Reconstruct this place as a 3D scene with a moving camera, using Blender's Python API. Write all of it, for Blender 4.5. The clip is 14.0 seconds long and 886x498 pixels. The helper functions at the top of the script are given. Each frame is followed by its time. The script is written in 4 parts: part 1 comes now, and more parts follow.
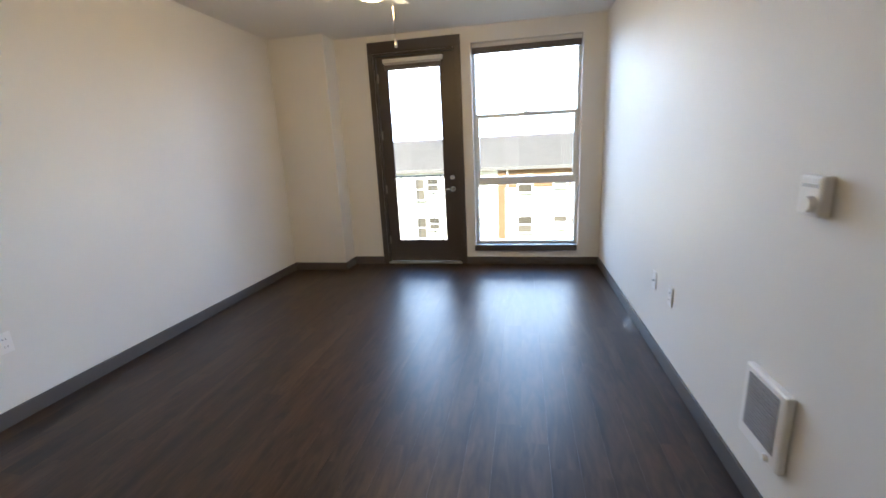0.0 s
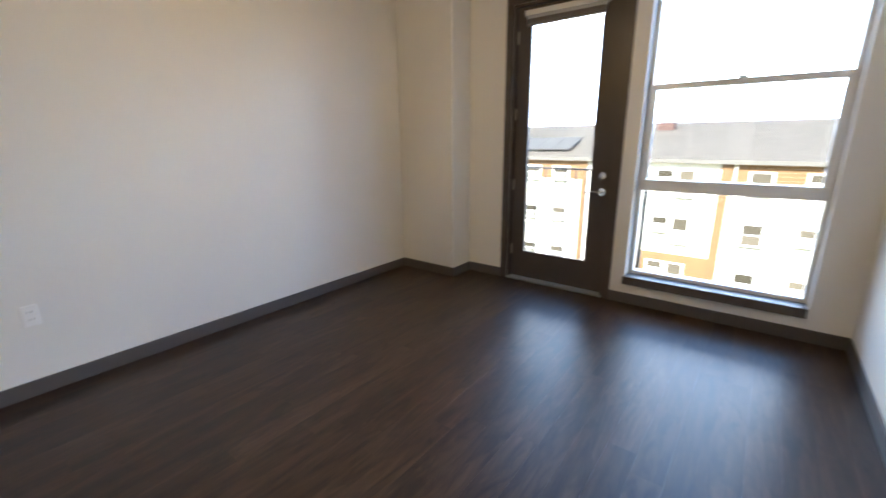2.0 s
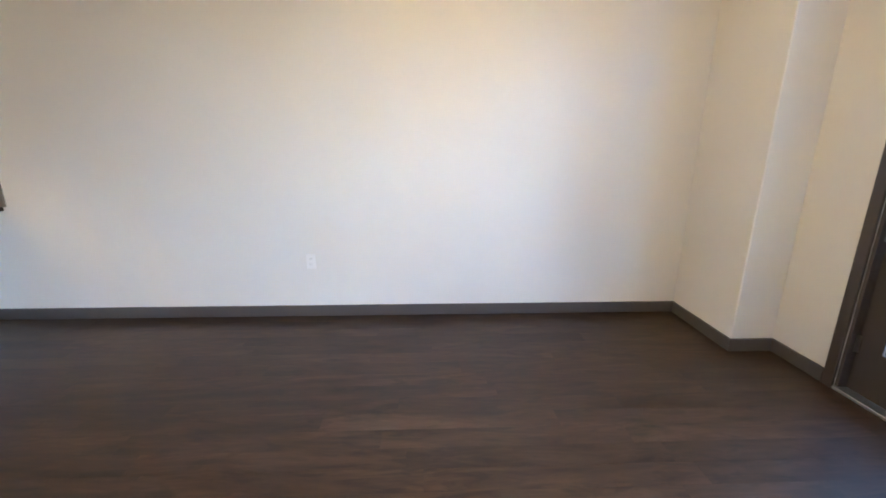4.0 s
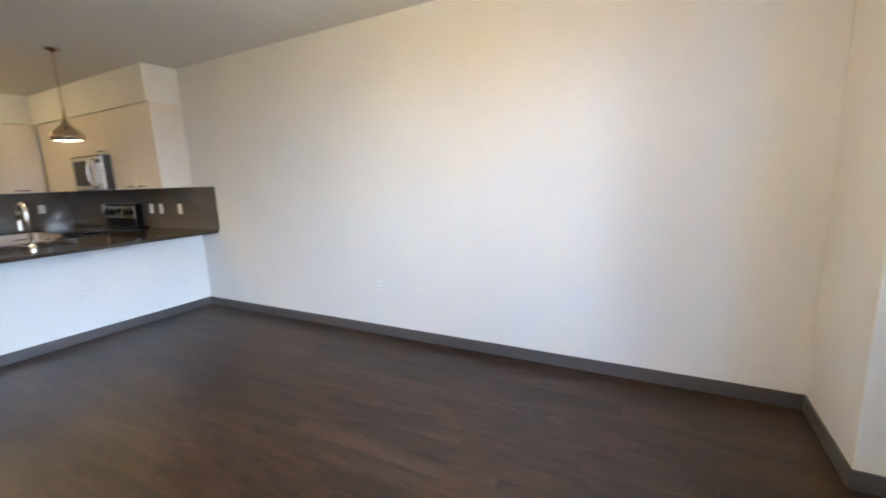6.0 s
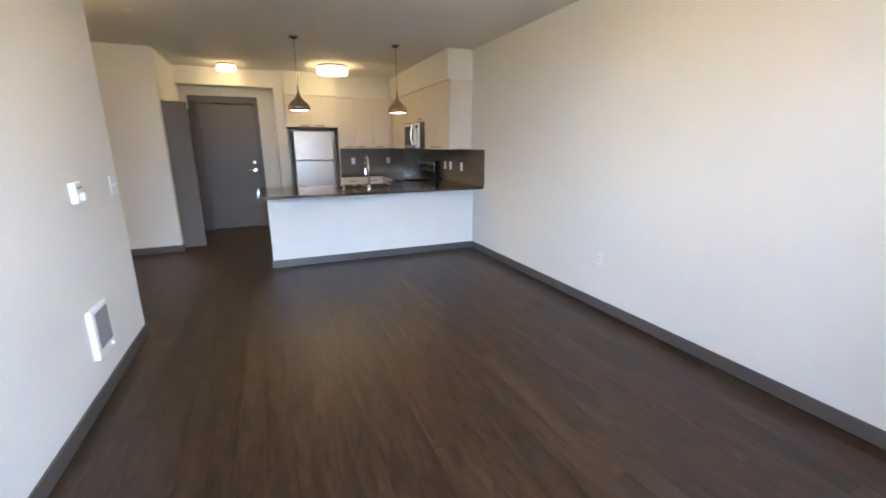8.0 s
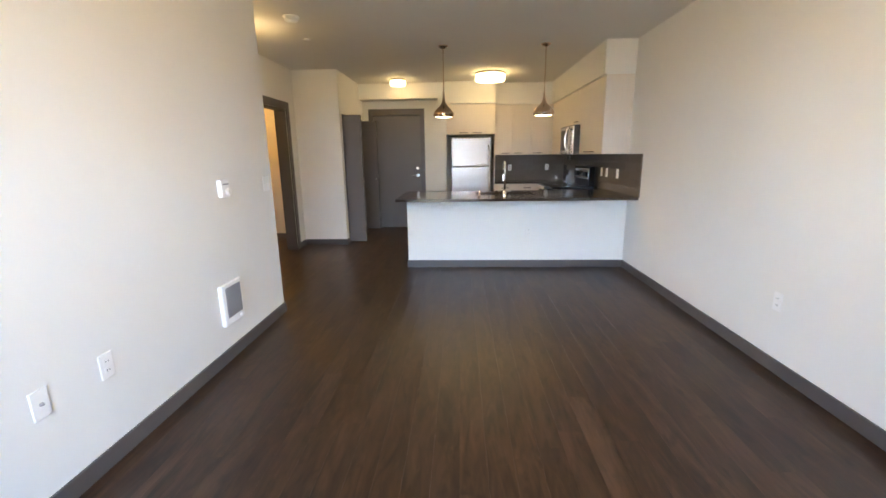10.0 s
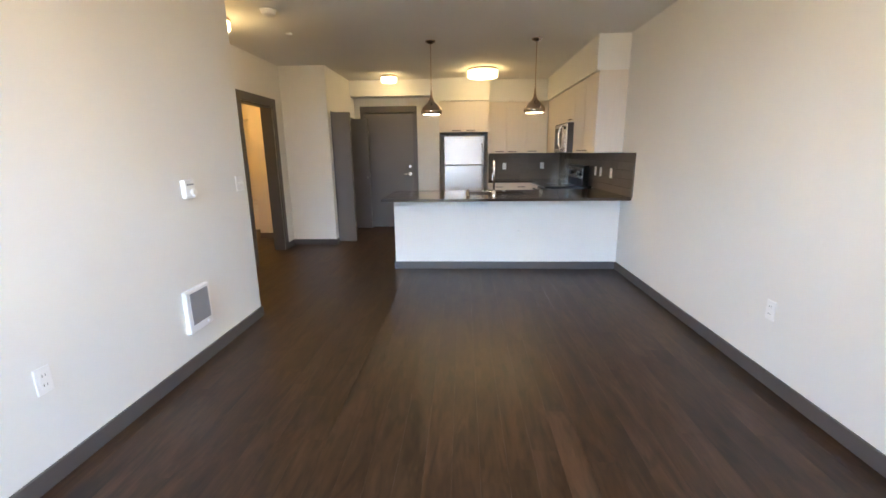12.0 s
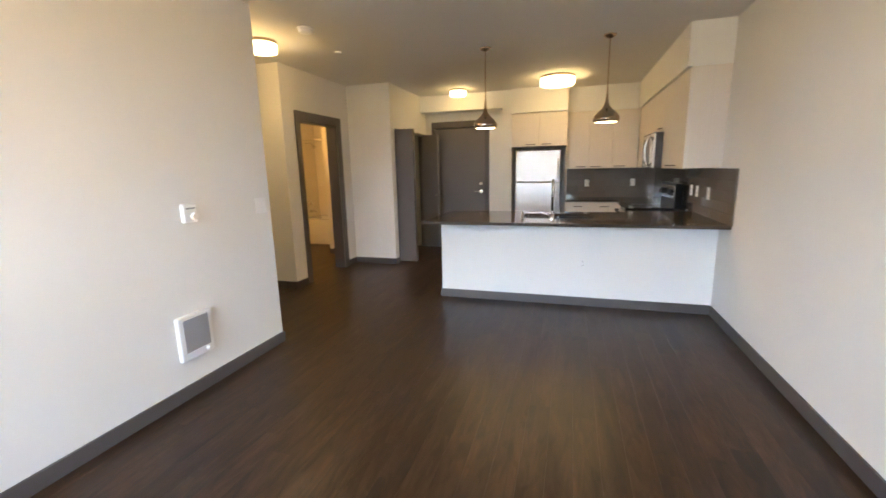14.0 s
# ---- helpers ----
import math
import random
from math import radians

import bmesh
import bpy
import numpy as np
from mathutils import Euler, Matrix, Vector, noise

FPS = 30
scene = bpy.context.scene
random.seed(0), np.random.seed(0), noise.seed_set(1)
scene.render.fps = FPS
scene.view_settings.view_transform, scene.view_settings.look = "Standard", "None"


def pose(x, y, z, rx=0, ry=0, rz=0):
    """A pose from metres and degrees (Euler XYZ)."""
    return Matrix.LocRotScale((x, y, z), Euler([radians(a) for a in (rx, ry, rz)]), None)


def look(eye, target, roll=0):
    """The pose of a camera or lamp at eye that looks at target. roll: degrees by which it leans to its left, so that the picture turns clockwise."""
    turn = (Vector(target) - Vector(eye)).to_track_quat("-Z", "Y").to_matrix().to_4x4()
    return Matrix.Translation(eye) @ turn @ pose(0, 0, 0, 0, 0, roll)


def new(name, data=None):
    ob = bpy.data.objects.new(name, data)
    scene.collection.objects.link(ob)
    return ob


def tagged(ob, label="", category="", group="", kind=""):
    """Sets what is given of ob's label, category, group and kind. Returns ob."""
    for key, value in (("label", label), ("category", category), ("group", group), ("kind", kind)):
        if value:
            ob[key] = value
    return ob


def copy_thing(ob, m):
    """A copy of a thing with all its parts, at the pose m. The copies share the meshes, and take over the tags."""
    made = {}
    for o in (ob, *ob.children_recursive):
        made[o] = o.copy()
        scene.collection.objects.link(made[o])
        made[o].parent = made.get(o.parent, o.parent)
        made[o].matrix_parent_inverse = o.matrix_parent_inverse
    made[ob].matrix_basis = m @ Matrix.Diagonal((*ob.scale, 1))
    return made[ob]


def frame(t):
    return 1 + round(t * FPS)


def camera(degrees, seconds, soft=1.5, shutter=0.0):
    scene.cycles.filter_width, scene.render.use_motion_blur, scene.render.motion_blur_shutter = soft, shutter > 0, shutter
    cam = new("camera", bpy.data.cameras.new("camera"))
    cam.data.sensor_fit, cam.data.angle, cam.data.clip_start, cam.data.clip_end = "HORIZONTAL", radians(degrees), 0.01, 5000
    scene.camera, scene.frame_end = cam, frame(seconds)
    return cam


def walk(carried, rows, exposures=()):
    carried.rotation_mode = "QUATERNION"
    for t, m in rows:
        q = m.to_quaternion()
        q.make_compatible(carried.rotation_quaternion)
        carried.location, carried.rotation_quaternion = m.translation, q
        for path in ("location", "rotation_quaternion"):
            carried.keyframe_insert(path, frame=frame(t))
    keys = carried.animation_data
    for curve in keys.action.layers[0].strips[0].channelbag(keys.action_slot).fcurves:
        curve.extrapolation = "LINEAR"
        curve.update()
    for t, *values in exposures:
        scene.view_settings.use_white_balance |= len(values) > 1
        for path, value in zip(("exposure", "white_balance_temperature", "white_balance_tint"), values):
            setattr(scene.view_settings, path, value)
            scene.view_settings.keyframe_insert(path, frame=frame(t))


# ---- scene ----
cam = camera(94.2, 14.0, soft=1.6, shutter=0.4)
PATH = [
    (0, (0.213, 0.386, 1.388), (-0.167, 2.293, 0.921), -2.8),
    (0.5, (0.274, 0.726, 1.387), (-0.282, 2.58, 0.882), -2.1),
    (1, (0.321, 1.052, 1.375), (-0.336, 2.872, 0.869), -2.2),
    (1.5, (0.334, 1.42, 1.404), (-0.419, 3.21, 0.926), -2.2),
    (2, (0.467, 1.725, 1.381), (-0.716, 3.252, 0.862), -0.6),
    (2.5, (0.528, 2.008, 1.364), (-1.002, 3.162, 0.79), 0.0),
    (3, (0.555, 2.271, 1.396), (-1.19, 3.06, 0.818), -2.1),
    (3.2, (0.567, 2.387, 1.397), (-1.253, 3.003, 0.842), -0.9),
    (5.3, (0.454, 3.817, 1.424), (-1.442, 3.334, 1.008), -4.4),
    (5.5, (0.382, 3.942, 1.405), (-1.491, 3.357, 1.019), -4.2),
    (6, (0.292, 4.205, 1.406), (-1.443, 3.271, 1.062), -2.1),
    (6.5, (0.268, 4.477, 1.415), (-1.226, 3.221, 0.979), -0.1),
    (7, (0.196, 4.556, 1.406), (-1.083, 3.075, 0.991), -0.9),
    (7.5, (0.17, 4.617, 1.47), (-0.861, 2.956, 1.045), -0.9),
    (8, (0.06, 4.723, 1.461), (-0.688, 2.934, 0.97), -0.2),
    (8.5, (-0.124, 4.759, 1.424), (-0.717, 2.926, 0.886), -1.0),
    (9, (-0.342, 4.719, 1.442), (-0.785, 2.829, 0.961), -0.7),
    (9.2, (-0.402, 4.683, 1.418), (-0.631, 2.749, 0.967), -0.3),
    (11.3, (-0.699, 4.485, 1.41), (-0.513, 2.544, 0.967), -0.9),
    (11.5, (-0.706, 4.464, 1.415), (-0.538, 2.522, 0.969), -0.8),
    (12, (-0.744, 4.431, 1.418), (-0.646, 2.486, 0.963), -0.7),
    (12.5, (-0.84, 4.309, 1.431), (-0.692, 2.363, 0.991), -1.0),
    (13, (-1.002, 4.153, 1.432), (-0.786, 2.212, 1.0), -1.4),
    (13.5, (-1.114, 3.967, 1.449), (-0.788, 2.033, 1.059), -1.6),
    (14, (-1.27, 3.833, 1.448), (-0.69, 1.957, 1.065), -1.3),
]
walk(cam, [(t, look(eye, target, roll)) for t, eye, target, roll in PATH], [(0, 2.37, 6200, 5), (1.0, 2.33, 6300, 6), (2.0, 2.38, 6250, 6), (3.2, 2.90, 6200, 6), (5.3, 3.30, 5850, 3), (6.5, 3.20, 5900, 4), (8, 3.18, 5950, 4), (9, 3.19, 6250, 5), (11.5, 3.19, 6400, 5), (13, 3.21, 6250, 5), (13.5, 3.26, 6600, 6), (14, 3.23, 6700, 6)])


# ---- world, sun and exposure ----
world = bpy.data.worlds.new("daylight")
scene.world = world
world.use_nodes = True
wn = world.node_tree
sky = wn.nodes.new("ShaderNodeTexSky")
sky.sky_type, sky.sun_disc = "NISHITA", False
sky.sun_elevation, sky.sun_rotation = radians(45), radians(195)
wn.links.new(sky.outputs[0], wn.nodes["Background"].inputs[0])
wn.nodes["Background"].inputs[1].default_value = 0.10
sun = new("sun", bpy.data.lights.new("sun", "SUN"))
sun.data.energy, sun.data.angle, sun.data.color = 5.0, radians(0.5), (1.0, 0.95, 0.87)
sun.matrix_world = look((-8, -30, 31), (0, 0, 0))
# the bright sky over the court, standing above the roofline, as it shines in through door and window
skylight = new("sky_light", bpy.data.lights.new("sky_light", "AREA"))
skylight.data.shape, skylight.data.size, skylight.data.size_y = "RECTANGLE", 8.0, 4.5
skylight.data.energy, skylight.data.color = 170, (0.29, 0.51, 1.0)
skylight.matrix_world = look((0.3, 10.2, 5.6), (-0.3, 5.3, 1.3))

# ---- plan, in metres ----
XW, XE, YN, CEIL = -2.612, 1.080, 5.287, 2.686
PEN, DOOR_Y, BEAM_Y, BACK_Y = -0.555, -3.55, -3.28, -3.80
HALL_N, HALL_S, BATH_X = 1.012, -0.42, 1.975
CLOS_X, CLOS_Y = 1.285, -1.95
TOP, SPLASH, SOFFIT = 0.905, 1.395, 2.308

# ---- materials ----
MATS = {}


def material(name, colour, rough=0.5, metal=0.0, grain=0.0, scale=20.0, stretch=(1, 1, 1), bump=0.0, bump_scale=200.0, stain=0.0, vary=0.0, spec=0.5, coat=0.0, rough_var=0.0):
    """Principled paint, metal or stone with fine grain, broad stains, relief and a change from piece to piece."""
    m = bpy.data.materials.new(name)
    m.use_nodes = True
    t = m.node_tree
    n, k = t.nodes, t.links
    b = n["Principled BSDF"]
    b.inputs["Roughness"].default_value, b.inputs["Metallic"].default_value = rough, metal
    b.inputs["Specular IOR Level"].default_value, b.inputs["Coat Weight"].default_value = spec, coat
    geo = n.new("ShaderNodeNewGeometry")
    place = n.new("ShaderNodeMapping")
    place.inputs["Scale"].default_value = stretch
    k.new(geo.outputs["Position"], place.inputs[0])
    value = None

    def add(socket, low, high):
        nonlocal value
        r = n.new("ShaderNodeMapRange")
        r.inputs["From Min"].default_value, r.inputs["From Max"].default_value = 0.25, 0.75
        r.inputs["To Min"].default_value, r.inputs["To Max"].default_value = low, high
        k.new(socket, r.inputs["Value"])
        if value is None:
            value = r.outputs[0]
        else:
            mul = n.new("ShaderNodeMath")
            mul.operation = "MULTIPLY"
            k.new(value, mul.inputs[0])
            k.new(r.outputs[0], mul.inputs[1])
            value = mul.outputs[0]

    if grain:
        g = n.new("ShaderNodeTexNoise")
        g.inputs["Scale"].default_value, g.inputs["Detail"].default_value = scale, 4
        k.new(place.outputs[0], g.inputs["Vector"])
        add(g.outputs[0], 1 - grain, 1 + grain)
    if stain:
        s = n.new("ShaderNodeTexNoise")
        s.inputs["Scale"].default_value, s.inputs["Detail"].default_value = 1.3, 3
        k.new(geo.outputs["Position"], s.inputs["Vector"])
        add(s.outputs[0], 1 - stain, 1 + stain)
    if vary:
        info = n.new("ShaderNodeObjectInfo")
        r = n.new("ShaderNodeMapRange")
        r.inputs["To Min"].default_value, r.inputs["To Max"].default_value = 0.25, 0.75
        k.new(info.outputs["Random"], r.inputs["Value"])
        add(r.outputs[0], 1 - vary, 1 + vary)
    if value is not None:
        hue = n.new("ShaderNodeHueSaturation")
        hue.inputs["Color"].default_value = (*colour, 1)
        k.new(value, hue.inputs["Value"])
        k.new(hue.outputs[0], b.inputs["Base Color"])
    else:
        b.inputs["Base Color"].default_value = (*colour, 1)
    if rough_var:
        rn = n.new("ShaderNodeTexNoise")
        rn.inputs["Scale"].default_value = 6
        k.new(place.outputs[0], rn.inputs["Vector"])
        rr = n.new("ShaderNodeMapRange")
        rr.inputs["To Min"].default_value, rr.inputs["To Max"].default_value = max(0.02, rough - rough_var), rough + rough_var
        k.new(rn.outputs[0], rr.inputs["Value"])
        k.new(rr.outputs[0], b.inputs["Roughness"])
    if bump:
        bn = n.new("ShaderNodeTexNoise")
        bn.inputs["Scale"].default_value, bn.inputs["Detail"].default_value = bump_scale, 2
        k.new(place.outputs[0], bn.inputs["Vector"])
        bp = n.new("ShaderNodeBump")
        bp.inputs["Strength"].default_value, bp.inputs["Distance"].default_value = bump, 0.002
        k.new(bn.outputs[0], bp.inputs["Height"])
        k.new(bp.outputs[0], b.inputs["Normal"])
    MATS[name] = m
    return m


def glowing(name, colour, strength):
    m = bpy.data.materials.new(name)
    m.use_nodes = True
    b = m.node_tree.nodes["Principled BSDF"]
    b.inputs["Base Color"].default_value = (0.85, 0.8, 0.7, 1)
    b.inputs["Emission Color"].default_value, b.inputs["Emission Strength"].default_value = (*colour, 1), strength
    return m


def pane_glass(name, tint=(1, 1, 1)):
    m = bpy.data.materials.new(name)
    m.use_nodes = True
    n, k = m.node_tree.nodes, m.node_tree.links
    n.remove(n["Principled BSDF"])
    clear, gloss, mix, fres = n.new("ShaderNodeBsdfTransparent"), n.new("ShaderNodeBsdfGlossy"), n.new("ShaderNodeMixShader"), n.new("ShaderNodeFresnel")
    clear.inputs[0].default_value, gloss.inputs["Roughness"].default_value = (*tint, 1), 0.01
    fres.inputs[0].default_value = 1.35
    k.new(fres.outputs[0], mix.inputs[0]), k.new(clear.outputs[0], mix.inputs[1]), k.new(gloss.outputs[0], mix.inputs[2])
    k.new(mix.outputs[0], n["Material Output"].inputs[0])
    return m


def plank_wood(name):
    """Dark brown vinyl plank with long grain, cathedral bands and pores; each plank takes its own tone and its own cut of the grain."""
    m = bpy.data.materials.new(name)
    m.use_nodes = True
    n, k = m.node_tree.nodes, m.node_tree.links
    b = n["Principled BSDF"]
    geo, info = n.new("ShaderNodeNewGeometry"), n.new("ShaderNodeObjectInfo")
    shift = n.new("ShaderNodeVectorMath")
    shift.operation = "MULTIPLY_ADD"
    rnd = n.new("ShaderNodeCombineXYZ")
    for i in range(3):
        k.new(info.outputs["Random"], rnd.inputs[i])
    k.new(rnd.outputs[0], shift.inputs[0])
    shift.inputs[1].default_value = (37, 53, 11)
    k.new(geo.outputs["Position"], shift.inputs[2])
    long = n.new("ShaderNodeMapping")
    long.inputs["Scale"].default_value = (1, 0.16, 1)
    k.new(shift.outputs[0], long.inputs[0])
    fine, band, broad = n.new("ShaderNodeTexNoise"), n.new("ShaderNodeTexNoise"), n.new("ShaderNodeTexNoise")
    for tex, sc, det, dis in ((fine, 70, 3, 1.0), (band, 15, 5, 2.2), (broad, 6, 4, 1.6)):
        tex.inputs["Scale"].default_value, tex.inputs["Detail"].default_value, tex.inputs["Distortion"].default_value = sc, det, dis
        k.new(long.outputs[0], tex.inputs["Vector"])
    ramp = n.new("ShaderNodeValToRGB")
    e = ramp.color_ramp.elements
    e[0].position, e[0].color = 0.36, (0.0165, 0.0082, 0.0046, 1)
    e[1].position, e[1].color = 0.68, (0.074, 0.0425, 0.0235, 1)
    mid = e.new(0.50)
    mid.color = (0.039, 0.0204, 0.0105, 1)
    blend = n.new("ShaderNodeMix")
    blend.inputs[0].default_value = 0.20
    k.new(band.outputs[0], blend.inputs[2]), k.new(fine.outputs[0], blend.inputs[3])
    blend2 = n.new("ShaderNodeMix")
    blend2.inputs[0].default_value = 0.48
    k.new(blend.outputs[0], blend2.inputs[2]), k.new(broad.outputs[0], blend2.inputs[3])
    k.new(blend2.outputs[0], ramp.inputs[0])
    tone = n.new("ShaderNodeMapRange")
    tone.inputs["To Min"].default_value, tone.inputs["To Max"].default_value = 0.76, 1.22
    k.new(info.outputs["Random"], tone.inputs["Value"])
    hue = n.new("ShaderNodeHueSaturation")
    # short dark knots and mineral streaks
    spot, spotmap, cut, dark = n.new("ShaderNodeTexNoise"), n.new("ShaderNodeMapping"), n.new("ShaderNodeMapRange"), n.new("ShaderNodeMath")
    spotmap.inputs["Scale"].default_value = (1, 0.32, 1)
    spot.inputs["Scale"].default_value, spot.inputs["Detail"].default_value, spot.inputs["Distortion"].default_value = 13, 4, 0.8
    k.new(shift.outputs[0], spotmap.inputs[0]), k.new(spotmap.outputs[0], spot.inputs["Vector"])
    cut.inputs["From Min"].default_value, cut.inputs["From Max"].default_value = 0.54, 0.66
    cut.inputs["To Min"].default_value, cut.inputs["To Max"].default_value = 1.04, 0.62
    dark.operation = "MULTIPLY"
    k.new(spot.outputs[0], cut.inputs["Value"]), k.new(cut.outputs[0], dark.inputs[0]), k.new(tone.outputs[0], dark.inputs[1])
    k.new(ramp.outputs[0], hue.inputs["Color"]), k.new(dark.outputs[0], hue.inputs["Value"])
    k.new(hue.outputs[0], b.inputs["Base Color"])
    rr = n.new("ShaderNodeMapRange")
    rr.inputs["To Min"].default_value, rr.inputs["To Max"].default_value = 0.32, 0.45
    k.new(band.outputs[0], rr.inputs["Value"]), k.new(rr.outputs[0], b.inputs["Roughness"])
    b.inputs["Specular IOR Level"].default_value = 0.42
    bp = n.new("ShaderNodeBump")
    bp.inputs["Strength"].default_value, bp.inputs["Distance"].default_value = 0.10, 0.001
    k.new(fine.outputs[0], bp.inputs["Height"]), k.new(bp.outputs[0], b.inputs["Normal"])
    return m


PAINT = material("wall_paint", (0.80, 0.785, 0.75), 0.62, bump=0.18, bump_scale=90, stain=0.02)
CEILING = material("ceiling_paint", (0.76, 0.74, 0.705), 0.75, bump=0.25, bump_scale=70, stain=0.02)
TRIM = material("grey_trim_paint", (0.098, 0.088, 0.083), 0.42, bump=0.1, bump_scale=60, stain=0.06)
DOORPAINT = material("grey_door_paint", (0.138, 0.123, 0.114), 0.45, bump=0.12, bump_scale=80, stain=0.06)
PATIO = material("bronze_door_paint", (0.066, 0.053, 0.048), 0.42, bump=0.1, bump_scale=60, stain=0.08)
VINYL = material("white_vinyl", (0.80, 0.80, 0.79), 0.35, stain=0.03)
PLASTIC = material("white_plastic", (0.87, 0.86, 0.845), 0.35, stain=0.02)
GRILLE = material("grey_grille", (0.33, 0.33, 0.34), 0.5)
DARK = material("dark_slot", (0.02, 0.02, 0.02), 0.6)
CAB = material("cabinet_laminate", (0.74, 0.665, 0.58), 0.42, grain=0.022, scale=40, stretch=(1, 1, 0.05), bump=0.08, bump_scale=120)
QUARTZ = material("dark_quartz", (0.052, 0.042, 0.034), 0.11, grain=0.35, scale=260, stain=0.08, rough_var=0.05)
TILE = material("grey_glazed_tile", (0.150, 0.130, 0.110), 0.075, grain=0.05, scale=30, vary=0.08, rough_var=0.025)
GROUT = material("grey_grout", (0.15, 0.132, 0.113), 0.9)
STEEL = material("brushed_steel", (0.34, 0.30, 0.272), 0.31, metal=1.0, grain=0.05, scale=140, stretch=(1, 1, 0.02), rough_var=0.06)
FACEPLATE = material("satin_fascia", (0.66, 0.64, 0.61), 0.24, metal=1.0, grain=0.04, scale=90)
CHROME = material("chrome", (0.75, 0.74, 0.72), 0.12, metal=1.0)
PULL = material("dark_nickel_pull", (0.085, 0.07, 0.06), 0.4, metal=1.0)
NICKEL = material("brushed_nickel", (0.55, 0.43, 0.33), 0.19, metal=1.0, grain=0.05, scale=80, rough_var=0.05)
BLACK = material("black_enamel", (0.004, 0.004, 0.004), 0.35, spec=0.10)
RANGEFACE = material("satin_range_fascia", (0.62, 0.61, 0.59), 0.14, metal=1.0, grain=0.04, scale=90)
BLACKSIDE = material("dark_grey_side", (0.058, 0.05, 0.044), 0.4)
BLACKGLASS = material("black_glass", (0.004, 0.004, 0.005), 0.06, spec=0.2)
TUB = material("white_tub", (0.80, 0.79, 0.76), 0.18)
SURROUND = material("white_surround", (0.76, 0.74, 0.70), 0.22)
RAILMET = material("black_rail_paint", (0.03, 0.03, 0.032), 0.45)
BLIND = material("blind_slats", (0.70, 0.69, 0.66), 0.5)
# darker copy of the blind colour, with the backlit stack's shade painted in
BLINDSHADE = material("blind_shadow_slats", (0.20, 0.17, 0.15), 0.6)
STUCCO = material("white_stucco", (0.74, 0.71, 0.65), 0.9, grain=0.06, scale=8, bump=0.4, bump_scale=30, stain=0.06)
TIMBER = material("orange_siding", (0.185, 0.100, 0.044), 0.7, grain=0.15, scale=6, stretch=(0.1, 1, 3), stain=0.1)
TIMBER2 = material("ochre_post_paint", (0.165, 0.090, 0.040), 0.7, grain=0.1, scale=6, stain=0.08)
ROOFMAT = material("pale_roof_membrane", (0.185, 0.165, 0.146), 0.85, grain=0.06, scale=4, stain=0.08)
FASCIA = material("grey_fascia", (0.13, 0.12, 0.11), 0.7, stain=0.06)
VENT = material("rusty_red_vent", (0.085, 0.045, 0.038), 0.7)
SINKSTEEL = material("satin_sink_steel", (0.06, 0.057, 0.054), 0.45, metal=1.0)
SOLAR = material("solar_cells", (0.055, 0.052, 0.05), 0.8, grain=0.1, scale=3)
FARGLASS = material("far_window_glass", (0.085, 0.073, 0.058), 0.12, vary=0.5)
FARBLIND = material("far_window_blind", (0.20, 0.19, 0.17), 0.7, vary=0.25)
GRASS = material("dry_grass", (0.11, 0.105, 0.03), 0.95, grain=0.35, scale=3, stain=0.2, bump=0.6, bump_scale=8)
CONCRETE = material("balcony_concrete", (0.25, 0.24, 0.225), 0.85, grain=0.12, scale=20, stain=0.1)
THRESH = material("aluminium_threshold", (0.55, 0.55, 0.54), 0.35, metal=1.0)
GLASS = pane_glass("window_glass", (0.97, 0.98, 0.98))
WOOD = plank_wood("plank_floor")
WARM = (1.0, 0.64, 0.27)
SHADE = glowing("lit_shade", (1.0, 0.70, 0.32), 1.6)
BULB = glowing("lit_bulb", (1.0, 0.74, 0.42), 2.0)
# emission for the sheet that stands in for the low sky
SKYGLOW = glowing("low_sky_glow", (0.40, 0.61, 1.0), 2.9)
DIFFUSE = glowing("lit_fan_bowl", (1.0, 0.80, 0.52), 1.2)


# ---- mesh helpers ----
def bx(bm, x0, x1, y0, y1, z0, z1, bevel=0.0, seg=2):
    """A box between two corners, with rounded edges if asked."""
    size = (abs(x1 - x0), abs(y1 - y0), abs(z1 - z0))
    m = Matrix.Translation(((x0 + x1) / 2, (y0 + y1) / 2, (z0 + z1) / 2)) @ Matrix.Diagonal((*size, 1))
    v = bmesh.ops.create_cube(bm, size=1, matrix=m)["verts"]
    if bevel:
        edges = list({e for a in v for e in a.link_edges})
        bmesh.ops.bevel(bm, geom=edges, offset=min(bevel, 0.45 * min(size)), segments=seg, profile=0.5, affect="EDGES")
    return bm


def box(*a, **k):
    return bx(bmesh.new(), *a, **k)


def rod(bm, a, b, r, r2=None, seg=16):
    a, b = Vector(a), Vector(b)
    m = Matrix.Translation((a + b) / 2) @ (b - a).to_track_quat("Z", "Y").to_matrix().to_4x4()
    bmesh.ops.create_cone(bm, cap_ends=True, segments=seg, radius1=r, radius2=r if r2 is None else r2, depth=(b - a).length, matrix=m)
    return bm


